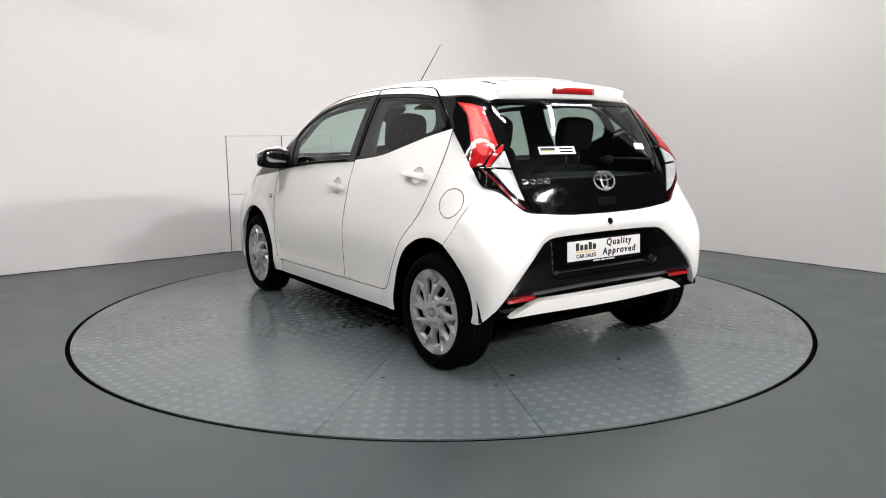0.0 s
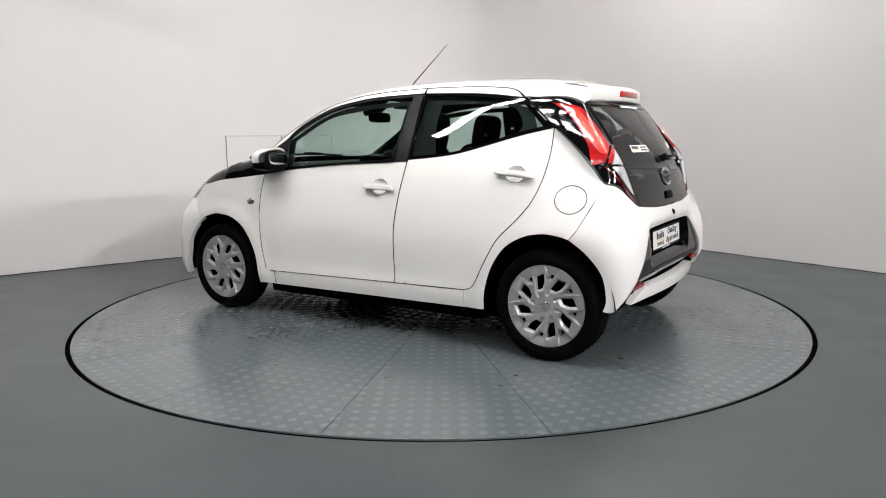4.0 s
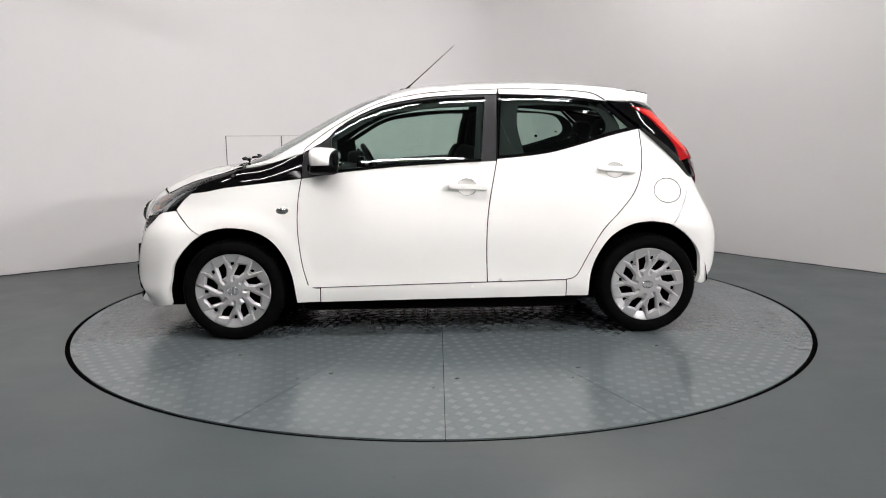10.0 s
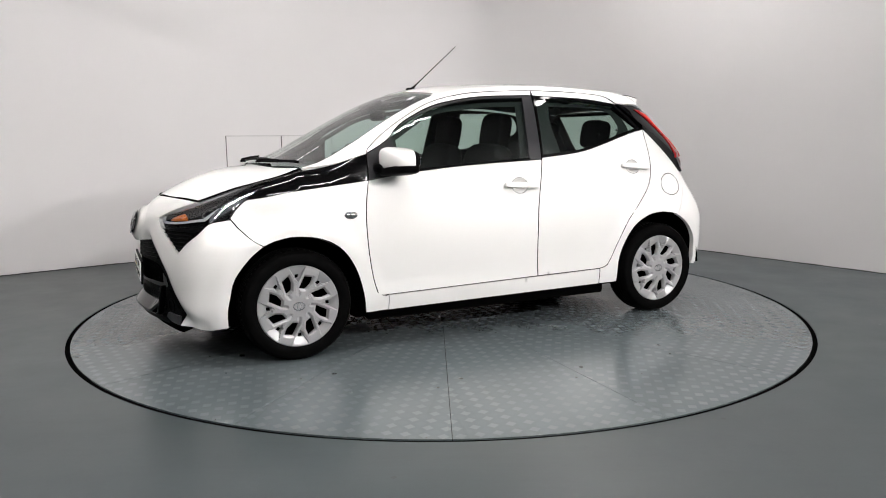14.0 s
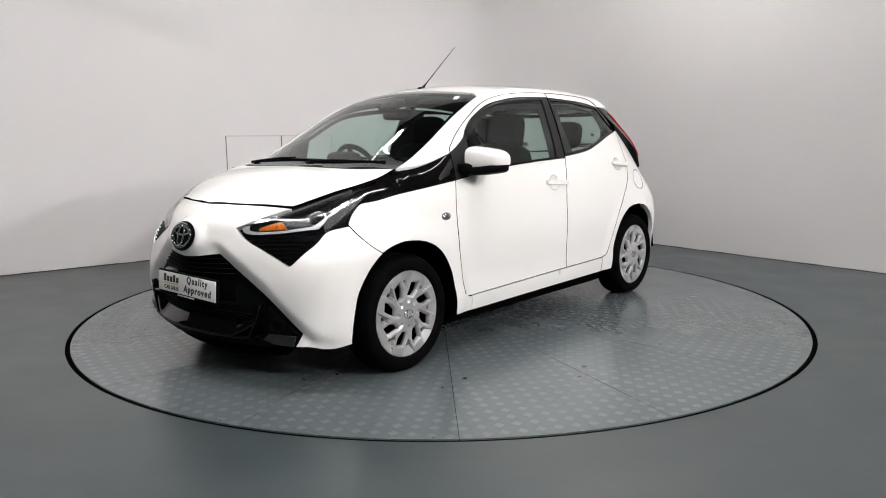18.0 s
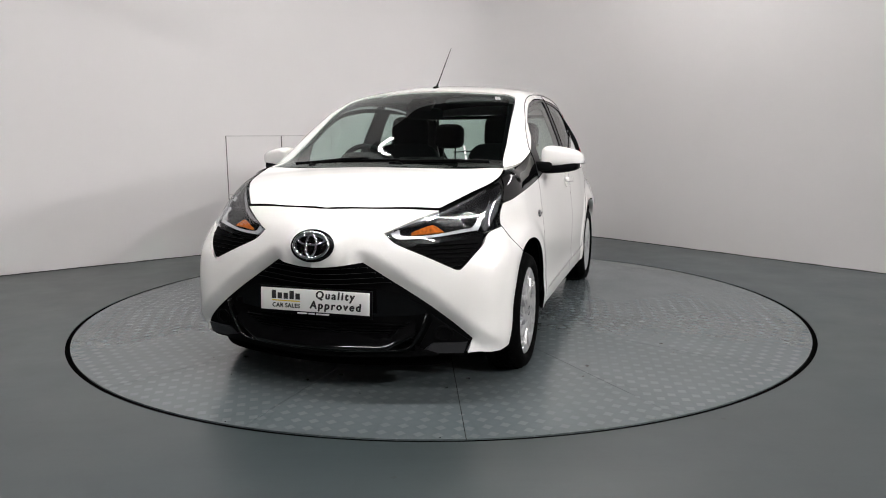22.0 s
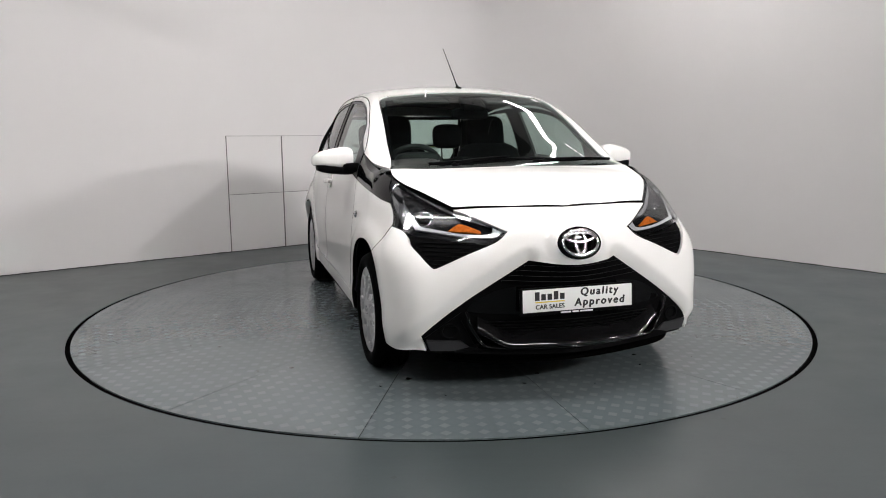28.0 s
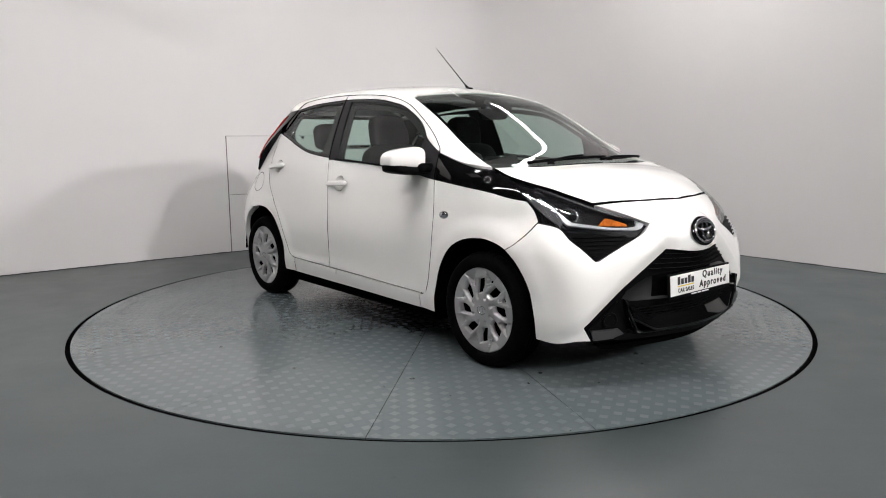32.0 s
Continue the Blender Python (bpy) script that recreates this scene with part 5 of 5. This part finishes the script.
FRAME_LINE = [(.772, .765, .915), (.764, .714, 1.047), (.728, .700, 1.098), (.637, .672, 1.17), (.50, .640, 1.254), (.354, .605, 1.322), (.19, .583, 1.364), (-.005, .572, 1.388), (-.335, .563, 1.401), (-.617, .563, 1.397), (-.808, .560, 1.383), (-.890, .560, 1.364), (-.950, .575, 1.326)]
POST_LINE = [(-.335, .563, 1.401), (-.328, .600, 1.366), (-.320, .690, 1.18), (-.309, .745, .995)]
for s in (1, -1):
    for line_, thick in ((FRAME_LINE, .0026), (POST_LINE, .0024)):
        part("shut_line", tube_bm([(p_[0], s * p_[1], p_[2]) for p_ in on_skin(line_, (0, -.8, -.6), -.0012)], thick, 6), BLACK_MATT, car)

# dark line between bonnet and bumper: a black tube stands for the gap's shade
part("bonnet_gap", tube_bm(along([(1.590, .4750), (1.636, .3602), (1.696, .2), (1.733, 0), (1.696, -.2), (1.636, -.3602), (1.590, -.4750)], -.0005), .0036, 6), BLACK_MATT, car)

# latches of the hinged rear panes
for s in (1, -1):
    for (x_, z_), mat_, size in (((-.768, 1.139), BLACK_PLASTIC, .013), ((-.915, 1.164), CHROME, .009)):
        m = face_at((x_, 1.4, z_), SIDE, -.006 if mat_ is CHROME else -.020)
        m = m if s > 0 else FLIP @ m
        part("pane_latch" if mat_ is BLACK_PLASTIC else "pane_stud", moved(dome_bm(size, size * .8, size), m), mat_, car)

# aerial
ant = part("aerial", tube_bm([(.195, 0, 1.425), (.185, 0, 1.440), (.165, 0, 1.458)], .012, 12, .4), BLACK_PLASTIC, car)
part("aerial_base", cushion_bm(.205, 0, 1.424, .032, .017, .014, .7, 18), BLACK_PLASTIC, ant)
part("aerial_rod", tube_bm([(.165, 0, 1.458), (-.115, -.0, 1.705)], .0035, 8, .55), BLACK_PLASTIC, ant)


# ---------------------------------------------------------------- front lamps, grille, badge
BROW = (-.72, -.5, -.5)
for i, hl in enumerate(headlights):
    mi = i == 1
    K = dict(mirror=mi, step=.016)
    sheet("lamp_lens", [[(1.765, .285, .716), (1.672, .391, .762), (1.590, .476, .798), (1.456, .569, .847), (1.342, .632, .888), (1.229, .662, .928)], [(1.229, .662, .928), (1.310, .690, .875), (1.393, .712, .826), (1.476, .738, .738), (1.569, .668, .702)], LAMP_LOW[::-1]], BROW, CLEAR, hl, "clear lamp lens", off=-.001, depth=.02, **K)
    sheet("light_guide", [[(1.745, .300, .714), (1.737, .345, .688), (1.672, .490, .694), (1.572, .640, .712)], [(1.572, .640, .712), (1.490, .660, .790), (1.425, .655, .832)], [(1.425, .655, .832), (1.490, .640, .785), (1.580, .615, .728)], [(1.580, .615, .728), (1.672, .480, .709), (1.725, .360, .705), (1.715, .335, .728)], [(1.715, .335, .728), (1.745, .300, .714)]], BROW, LAMP_BRIGHT, hl, "bright light guide", off=-.010, **K)
    sheet("corner_reflector", [[(1.560, .664, .705), (1.499, .690, .755), (1.405, .704, .822), (1.345, .692, .862)], [(1.345, .692, .862), (1.415, .672, .828), (1.455, .650, .812)], [(1.455, .650, .812), (1.500, .640, .778), (1.548, .640, .728)], [(1.548, .640, .728), (1.560, .664, .705)]], BROW, LAMP_BOWL, hl, "bright corner reflector", off=-.009, gap=.001, **K)
    sheet("amber_indicator", [[(1.715, .388, .706), (1.708, .388, .720), (1.661, .442, .741)], [(1.661, .442, .741), (1.645, .469, .742), (1.644, .518, .712)], [(1.644, .518, .712), (1.715, .388, .706)]], BROW, AMBER, hl, "amber indicator", off=-.013, **K)
    sheet("brow_strip", [[(1.735, .318, .728), (1.672, .396, .755), (1.590, .480, .790), (1.456, .572, .838), (1.36, .622, .872)], [(1.36, .622, .872), (1.456, .580, .830), (1.590, .492, .781), (1.672, .408, .746), (1.735, .318, .728)]], BROW, LAMP_BOWL, hl, off=-.008, gap=0, **K)
    c = face_at((1.545, .592, .765), BROW, -.030)
    c = FLIP @ c if mi else c
    part("projector", moved(dome_bm(.036, .036, .024, 6, 28), c), BLACK_GLOSS, hl, "dark projector lens")
    part("projector_ring", moved(oval_ring_bm(.040, .040, .0035, 8, 32), c @ pose(0, 0, .006)), LAMP_BOWL, hl)
    part("projector_ring", moved(oval_ring_bm(.048, .048, .0025, 8, 36), c @ pose(0, 0, .002)), LAMP_BOWL, hl)
for i, lg in enumerate(lamp_grilles):
    for k in range(6):
        z = .585 + .017 * k
        y0, y1 = .560 - .040 * k, min(.610 + .011 * k, .665)
        if z > .66:
            y0 += .0 + (z - .66) * 6
        sheet("grille_slat", [[(y0, z), ((y0 + y1) / 2, z + .002), (y1, z + .006)], [(y1, z + .006), (y1, z + .011)], [(y1, z + .011), ((y0 + y1) / 2, z + .008), (y0, z + .006)], [(y0, z + .006), (y0, z)]], FRONT, BLACK_PLASTIC, lg, off=-.003, gap=0, step=.02, mirror=i == 1, ease=.001)
GR = curve([(.272, .655), (.43, .465), (.602, .205)])
for k in range(11):
    z = .255 + .0125 * k if k < 7 else .500 + .021 * (k - 7)
    w = float(GR(z)) - .035
    w = min(w, .43) if k < 7 else w
    dip = .012 if k >= 7 else 0
    sheet("grille_bar", [[(w, z + dip), (0, z - dip * .2), (-w, z + dip)], [(-w, z + dip), (-w, z + dip + .006)], [(-w, z + dip + .006), (0, z - dip * .2 + .006), (w, z + dip + .006)], [(w, z + dip + .006), (w, z + dip)]], FRONT, BLACK_PLASTIC, lower_grille, off=-.018, gap=0, step=.04, ease=.001)
sheet("grille_beam", [[(.455, .425), (.30, .487), (0, .492), (-.30, .487), (-.455, .425)], [(-.455, .425), (-.44, .375), (0, .362), (.44, .375), (.455, .425)]], FRONT, BLACK_GLOSS, lower_grille, off=-.024, step=.03)
sheet("chin", [[(.480, .395), (.455, .330), (.405, .250), (.375, .236)], [(.375, .236), (0, .228), (-.375, .236)], [(-.375, .236), (-.405, .250), (-.455, .330), (-.480, .395)], [(-.480, .395), (-.468, .328), (-.416, .243), (-.381, .225)], [(-.381, .225), (0, .217), (.381, .225)], [(.381, .225), (.416, .243), (.468, .328), (.480, .395)]], FRONT, BLACK_GLOSS, front_bumper, "gloss black chin trim", off=.010, gap=0, step=.02, depth=.02)
part("chin_edge", tube_bm([tuple(face_at((2.0, y_, z_), FRONT, .014).translation) for y_, z_ in ((.478, .392), (.462, .336), (.412, .249), (.378, .232), (.19, .226), (0, .224), (-.19, .226), (-.378, .232), (-.412, .249), (-.462, .336), (-.478, .392))], .0055, 8), BLACK_GLOSS, front_bumper)
def splitter():
    """A gloss lip that juts out below the grille, its top sloping forward, its ends swept up."""
    rows = []
    bm = bmesh.new()
    for k in range(33):
        y_ = -.43 + .86 * k / 32
        e = max(abs(y_) / .43 - .72, 0) / .28
        rise, fade = .060 * e, 1 - .7 * e
        rows.append([bm.verts.new(face_at((2.0, y_, z_ + rise), FRONT, o_).translation) for z_, o_ in ((.300, -.028), (.262, .006 * fade), (.247, .024 * fade), (.240, .027 * fade), (.232, .024 * fade), (.226, -.02))])
    for a, b in zip(rows, rows[1:]):
        for i in range(len(a) - 1):
            bm.faces.new((a[i], b[i], b[i + 1], a[i + 1]))
    bmesh.ops.recalc_face_normals(bm, faces=bm.faces[:])
    part("splitter", bm, BLACK_GLOSS, front_bumper, "gloss black front splitter")


splitter()
sheet("lower_lip", [[(.425, .240), (.39, .222), (0, .214), (-.39, .222), (-.425, .240)], [(-.425, .240), (-.50, .205), (0, .190), (.50, .205), (.425, .240)]], FRONT, BLACK_PLASTIC, front_bumper, off=.002, gap=0, step=.03, depth=.03)
both("fog_pocket", [[(.495, .385), (.655, .268)], [(.655, .268), (.632, .208)], [(.632, .208), (.43, .205)], [(.43, .205), (.445, .245), (.495, .345)], [(.495, .345), (.495, .385)]], FRONT, BLACK_PLASTIC, front_bumper, off=-.016, step=.02)
both("fog_panel", [[(.500, .258), (.642, .262)], [(.642, .262), (.626, .214)], [(.626, .214), (.445, .212)], [(.445, .212), (.500, .258)]], FRONT, SATIN_GREY, front_bumper, "satin dark grey bumper corner", off=-.006, gap=0, step=.02)
for s in (1, -1):
    m = face_at((2.0, .545, .300), FRONT, -.012)
    m = m if s > 0 else FLIP @ m
    part("fog_blank", moved(oval_ring_bm(.036, .030, .006), m), BLACK_PLASTIC, front_bumper)
sheet("air_dam", [[(.60, .215), (-.60, .215)], [(-.60, .215), (-.50, .125), (0, .115), (.50, .125), (.60, .215)]], FRONT, BLACK_MATT, car, off=-.05, step=.05, depth=.05)


def badge(m, rx, ry, parent, back):
    """A plain oval badge: bright ring, two bright ovals inside."""
    b = part("badge", moved(dome_bm(rx * 1.28, ry * 1.30, .010), m), BLACK_GLOSS if back else CHROME, parent) if back else part("badge", moved(oval_ring_bm(rx, ry, rx * .085), m), CHROME, parent)
    up = m @ pose(0, 0, .012 if back else 0)
    if back:
        part("badge_ring", moved(oval_ring_bm(rx, ry, rx * .085), up), CHROME, b)
    part("badge_oval", moved(oval_ring_bm(rx * .30, ry * .86, rx * .07), up), CHROME, b)
    part("badge_oval", moved(oval_ring_bm(rx * .78, ry * .36, rx * .06), up @ pose(0, ry * .42, 0)), CHROME, b)
    return b


badge(face_at((2.0, 0, .668), FRONT, .014), .080, .055, front_bumper, True)


def plate(m, parent):
    p = new("dealer_plate")
    p.parent = parent
    part("plate_holder", moved(box_bm(-.268, .268, -.064, .056, -.012, -.001, .004), m), BLACK_PLASTIC, p)
    bd = part("plate_board", moved(box_bm(-.258, .258, -.048, .048, 0, .004, .002), m), PLATE_WHITE, p, "white dealer plate with black lettering")
    f = m @ pose(0, 0, .0045)
    # the maker's mark becomes a block of its size over a yellow rule
    for k in range(5):
        bar(.021, .036 if k in (0, 3) else .026, f @ pose(0, 0, 0), -.193 + .029 * k, .020 if k in (0, 3) else .015, INK, bd, "mark_block")
    bar(.135, .005, f, -.134, -.006, YELLOW, bd, "yellow_rule")
    words("CAR SALES", .026, f @ pose(-.134, -.027, 0), INK, bd, bold=.0010)
    words("Quality", .046, f @ pose(.098, .026, 0), INK, bd, bold=.0022, slant=.12, space=1.32)
    words("Approved", .046, f @ pose(.100, -.018, 0), INK, bd, bold=.0022, slant=.12, space=1.32)
    for k, w_ in enumerate((.048, .030, .062)):
        bar(w_, .0065, m @ pose(0, 0, -.0008), (-.058, -.013, .039)[k], -.0565, FAINT, p, "small_print")
    return p


up_front = Matrix(((0, 0, 1, 1.870), (1, 0, 0, 0), (0, 1, 0, .433), (0, 0, 0, 1)))
plate(up_front @ pose(0, 0, 0, -4, 0, 0), car)

# ---------------------------------------------------------------- tail
STERN_LOOK = (.62, -.76, -.18)
for i, tu in enumerate(tail_units):
    K = dict(mirror=i == 1, step=.014)
    sheet("red_lamp", [[(-1.100, .592, 1.296), (-1.205, .566, 1.284), (-1.255, .545, 1.268)], [(-1.255, .545, 1.268), (-1.300, .545, 1.205), (-1.368, .555, 1.110), (-1.392, .560, 1.075)], [(-1.392, .560, 1.075), (-1.400, .600, 1.035), (-1.405, .648, .980)], [(-1.405, .648, .980), (-1.362, .684, .972), (-1.345, .680, .995)], [(-1.345, .680, .995), (-1.310, .645, 1.080), (-1.215, .606, 1.215), (-1.160, .600, 1.262)], [(-1.160, .600, 1.262), (-1.100, .592, 1.296)]], STERN_LOOK, RED_LENS, tu, "red tail lamp", off=.006, depth=.012, lift=lambda p: tail_bulge(p) + .0007 * np.sin(p[:, 2] * 230), **K)
    deep = [[(-1.150, .588, 1.280), (-1.235, .560, 1.262)], [(-1.235, .560, 1.262), (-1.300, .565, 1.165), (-1.365, .578, 1.075)], [(-1.365, .578, 1.075), (-1.392, .622, 1.010)], [(-1.392, .622, 1.010), (-1.365, .640, 1.030), (-1.300, .625, 1.110), (-1.225, .600, 1.215)], [(-1.225, .600, 1.215), (-1.150, .588, 1.280)]]
    sheet("lamp_core", deep, STERN_LOOK, RED_CORE, tu, "bright faceted red lamp core", off=.010, depth=.006, lift=tail_bulge, **K)
    sheet("red_blade", [[(-1.397, .548, 1.078), (-1.408, .540, 1.062), (-1.428, .630, .974)], [(-1.428, .630, .974), (-1.412, .648, .972)], [(-1.412, .648, .972), (-1.402, .600, 1.030), (-1.397, .548, 1.078)]], STERN_LOOK, RED_LENS, tu, off=.011, lift=tail_bulge, **K)
    sheet("clear_lamp", [[(-1.410, .540, 1.055), (-1.440, .538, .995), (-1.455, .538, .972)], [(-1.455, .538, .972), (-1.424, .634, .968)], [(-1.424, .634, .968), (-1.410, .540, 1.055)]], STERN_LOOK, LAMP_BRIGHT, tu, "clear lamp section", off=.006, lift=tail_bulge, **K)
    sheet("clear_lamp", [[(-1.458, .536, .965), (-1.485, .520, .90), (-1.508, .497, .825)], [(-1.508, .497, .825), (-1.490, .555, .855), (-1.428, .636, .962)], [(-1.428, .636, .962), (-1.458, .536, .965)]], STERN_LOOK, LAMP_BRIGHT, tu, "clear lamp section", off=.006, lift=tail_bulge, **K)
    sheet("red_lower_strip", [[(-1.398, .664, .966), (-1.425, .645, .955), (-1.490, .562, .850), (-1.517, .495, .790)], [(-1.517, .495, .790), (-1.514, .528, .792), (-1.478, .600, .862), (-1.398, .664, .966)]], STERN_LOOK, RED_DARK, tu, off=.004, gap=.003, lift=tail_bulge, **K)

# roof spoiler
bm = bmesh.new()
rows = []
for k in range(41):
    y = -.445 + .89 * k / 40
    e = 1 - (abs(y) / .445) ** 2
    xe = -1.243 - .072 * e
    zt = 1.372 + .012 * e
    zb = 1.296 + .012 * e
    root, _, _ = skin(np.array([[-1.115 - .025 * e, y, 2.4]]), TOP, 3.0)
    r0 = root[0]
    rows.append([bm.verts.new(v) for v in ((r0[0] + .02, y, r0[2] - .022), (r0[0], y, r0[2] - .001), (r0[0] * .6 + xe * .4, y, r0[2] * .6 + zt * .4 + .003), (xe + .014, y, zt + .002), (xe + .004, y, zt - .001), (xe, y, zt - .009), (xe + .003, y, (zt + zb) / 2), (xe + .004, y, zb + .008), (xe + .012, y, zb), (xe + .09, y, zb - .006))])
for a, b in zip(rows, rows[1:]):
    for k in range(len(a) - 1):
        bm.faces.new((a[k], b[k], b[k + 1], a[k + 1]))
bm.faces.new(rows[0])
bm.faces.new(rows[-1][::-1])
bmesh.ops.recalc_face_normals(bm, faces=bm.faces[:])
ends = [[v.co.copy() for v in row[:9]] for row in (rows[0], rows[-1])]
spoiler = part("roof_spoiler", bm, WHITE_PAINT, car)
# black tubes carry the shade of the gaps at the spoiler's ends
for row in ends:
    part("spoiler_gap", tube_bm(row[1:5], .0022, 6), BLACK_MATT, spoiler)
sl = []
for k in range(13):
    y = -.143 + .286 * k / 12
    sl.append((-1.243 - .072 * (1 - (abs(y) / .445) ** 2) - .002, y))
bm = bmesh.new()
rows = [[bm.verts.new(v) for v in ((x + .01, y, 1.365 - .002), (x - .004, y, 1.363), (x - .004, y, 1.333), (x + .01, y, 1.331))] for x, y in sl]
for a, b in zip(rows, rows[1:]):
    for k in range(3):
        bm.faces.new((a[k], b[k], b[k + 1], a[k + 1]))
bm.faces.new(rows[0])
bm.faces.new(rows[-1][::-1])
bmesh.ops.recalc_face_normals(bm, faces=bm.faces[:])
part("stop_lamp", bm, RED_LENS, spoiler, "red high-level stop lamp")

badge(face_at((-2.0, 0, .903), REAR, .004), .070, .046, tailgate, False)
for k in range(4):
    y = .478 - .042 * k
    m = face_at((-2.0, y, .914), REAR, .002)
    part("letter_shape", moved(oval_ring_bm(.015, .012, .0026, 6, 6), m), CHROME, tailgate)
m = face_at((-2.0, 0, .803), REAR, .001)
part("tailgate_button", moved(box_bm(-.062, .062, -.021, .021, 0, .006, .004), m), BLACK_PLASTIC, tailgate)
rw = part("rear_wiper", tube_bm([tuple(face_at((-2.0, y, z), REAR, .022).translation) for y, z in ((-.03, 1.000), (-.20, 1.000), (-.41, .992))], .009, 6, .5), BLACK_PLASTIC, tailgate)
part("rear_wiper_pivot", moved(cushion_bm(0, 0, .012, .034, .020, .02, .6, 18), face_at((-2.0, -.045, 1.000), REAR, 0)), BLACK_PLASTIC, rw)
# stickers behind the rear glass: plate-like card, a line of white marks, a small label
m = face_at((-2.0, .245, 1.055), REAR, -.001)
st = part("dealer_sticker", moved(box_bm(-.108, .108, -.020, .020, 0, .0012), m), PLATE_WHITE, tailgate, smooth=False)
bar(.085, .016, m, -.055, .007, INK, st, "mark_block", .002)
bar(.085, .004, m, -.055, -.006, YELLOW, st, "yellow_rule", .002)
for yy in (.008, -.008):
    bar(.080, .007, m, .052, yy, LAMP_DARK, st, "small_print", .002)
m = face_at((-2.0, .02, 1.278), REAR, .001)
for k in range(5):
    bar(.048 if k else .060, .013, m, .115 - .056 * k, 0, FAINT, tailgate, "small_print", .001)
m = face_at((-2.0, -.362, 1.068), REAR, -.001)
bar(.085, .035, m, 0, 0, PLATE_WHITE, tailgate, "small_label", .001)

part("lock_cap", moved(dome_bm(.017, .017, .010, 4, 20), face_at((-2.0, 0, .708), REAR, .004)), BLACK_GLOSS, rear_bumper)
sheet("plate_recess", [[(.345, .645), (-.345, .645)], [(-.345, .645), (-.352, .60), (-.315, .49)], [(-.315, .49), (.315, .49)], [(.315, .49), (.352, .60), (.345, .645)]], REAR, BLACK_GLOSS, rear_recess, off=-.070, gap=0, step=.03)
rear_face = Matrix(((0, 0, -1, -1.545), (-1, 0, 0, 0), (0, 1, 0, .572), (0, 0, 0, 1)))
plate(rear_face @ pose(0, 0, 0, -3, 0, 0), car)
both("rear_reflector", [[(.640, .372), (.640, .387), (.492, .392), (.485, .373)], [(.485, .373), (.640, .372)]], REAR, RED_LENS, rear_bumper, "red rear reflector", off=-.026, gap=0, step=.02)
sheet("diffuser_blade", [[(.612, .290), (.51, .345), (.44, .366)], [(.44, .366), (0, .372), (-.44, .366)], [(-.44, .366), (-.51, .345), (-.612, .290)], [(-.612, .290), (-.40, .304), (0, .308), (.40, .304), (.612, .290)]], REAR, WHITE_PAINT, rear_bumper, "white diffuser blade", off=.012, gap=0, step=.02, depth=.05, lift=lambda p: -.050 * (p[:, 1] / .612) ** 2)
# windscreen stickers
m = face_at((.39, .44, 2.4), TOP, .001)
bar(.030, .055, m, 0, 0, FAINT, windscreen, "small_label")
m = face_at((.345, -.25, 2.4), TOP, .001)
bar(.008, .16, m, 0, 0, FAINT, windscreen, "small_label")
m = face_at((1.0, .42, 2.4), TOP, .001)
for k in range(3):
    bar(.010, (.05, .03, .06)[k], m, 0, (.06, .005, -.055)[k], FAINT, windscreen, "small_print")


# ---------------------------------------------------------------- turning
def motions():
    steps = [2.0 * k for k in range(17)]
    walk(turntable, [(t, turned(t)) for t in steps])
    walk(car, [(t, turned(t) @ pose(CAR_AT[0], CAR_AT[1], 0)) for t in steps])


motions()
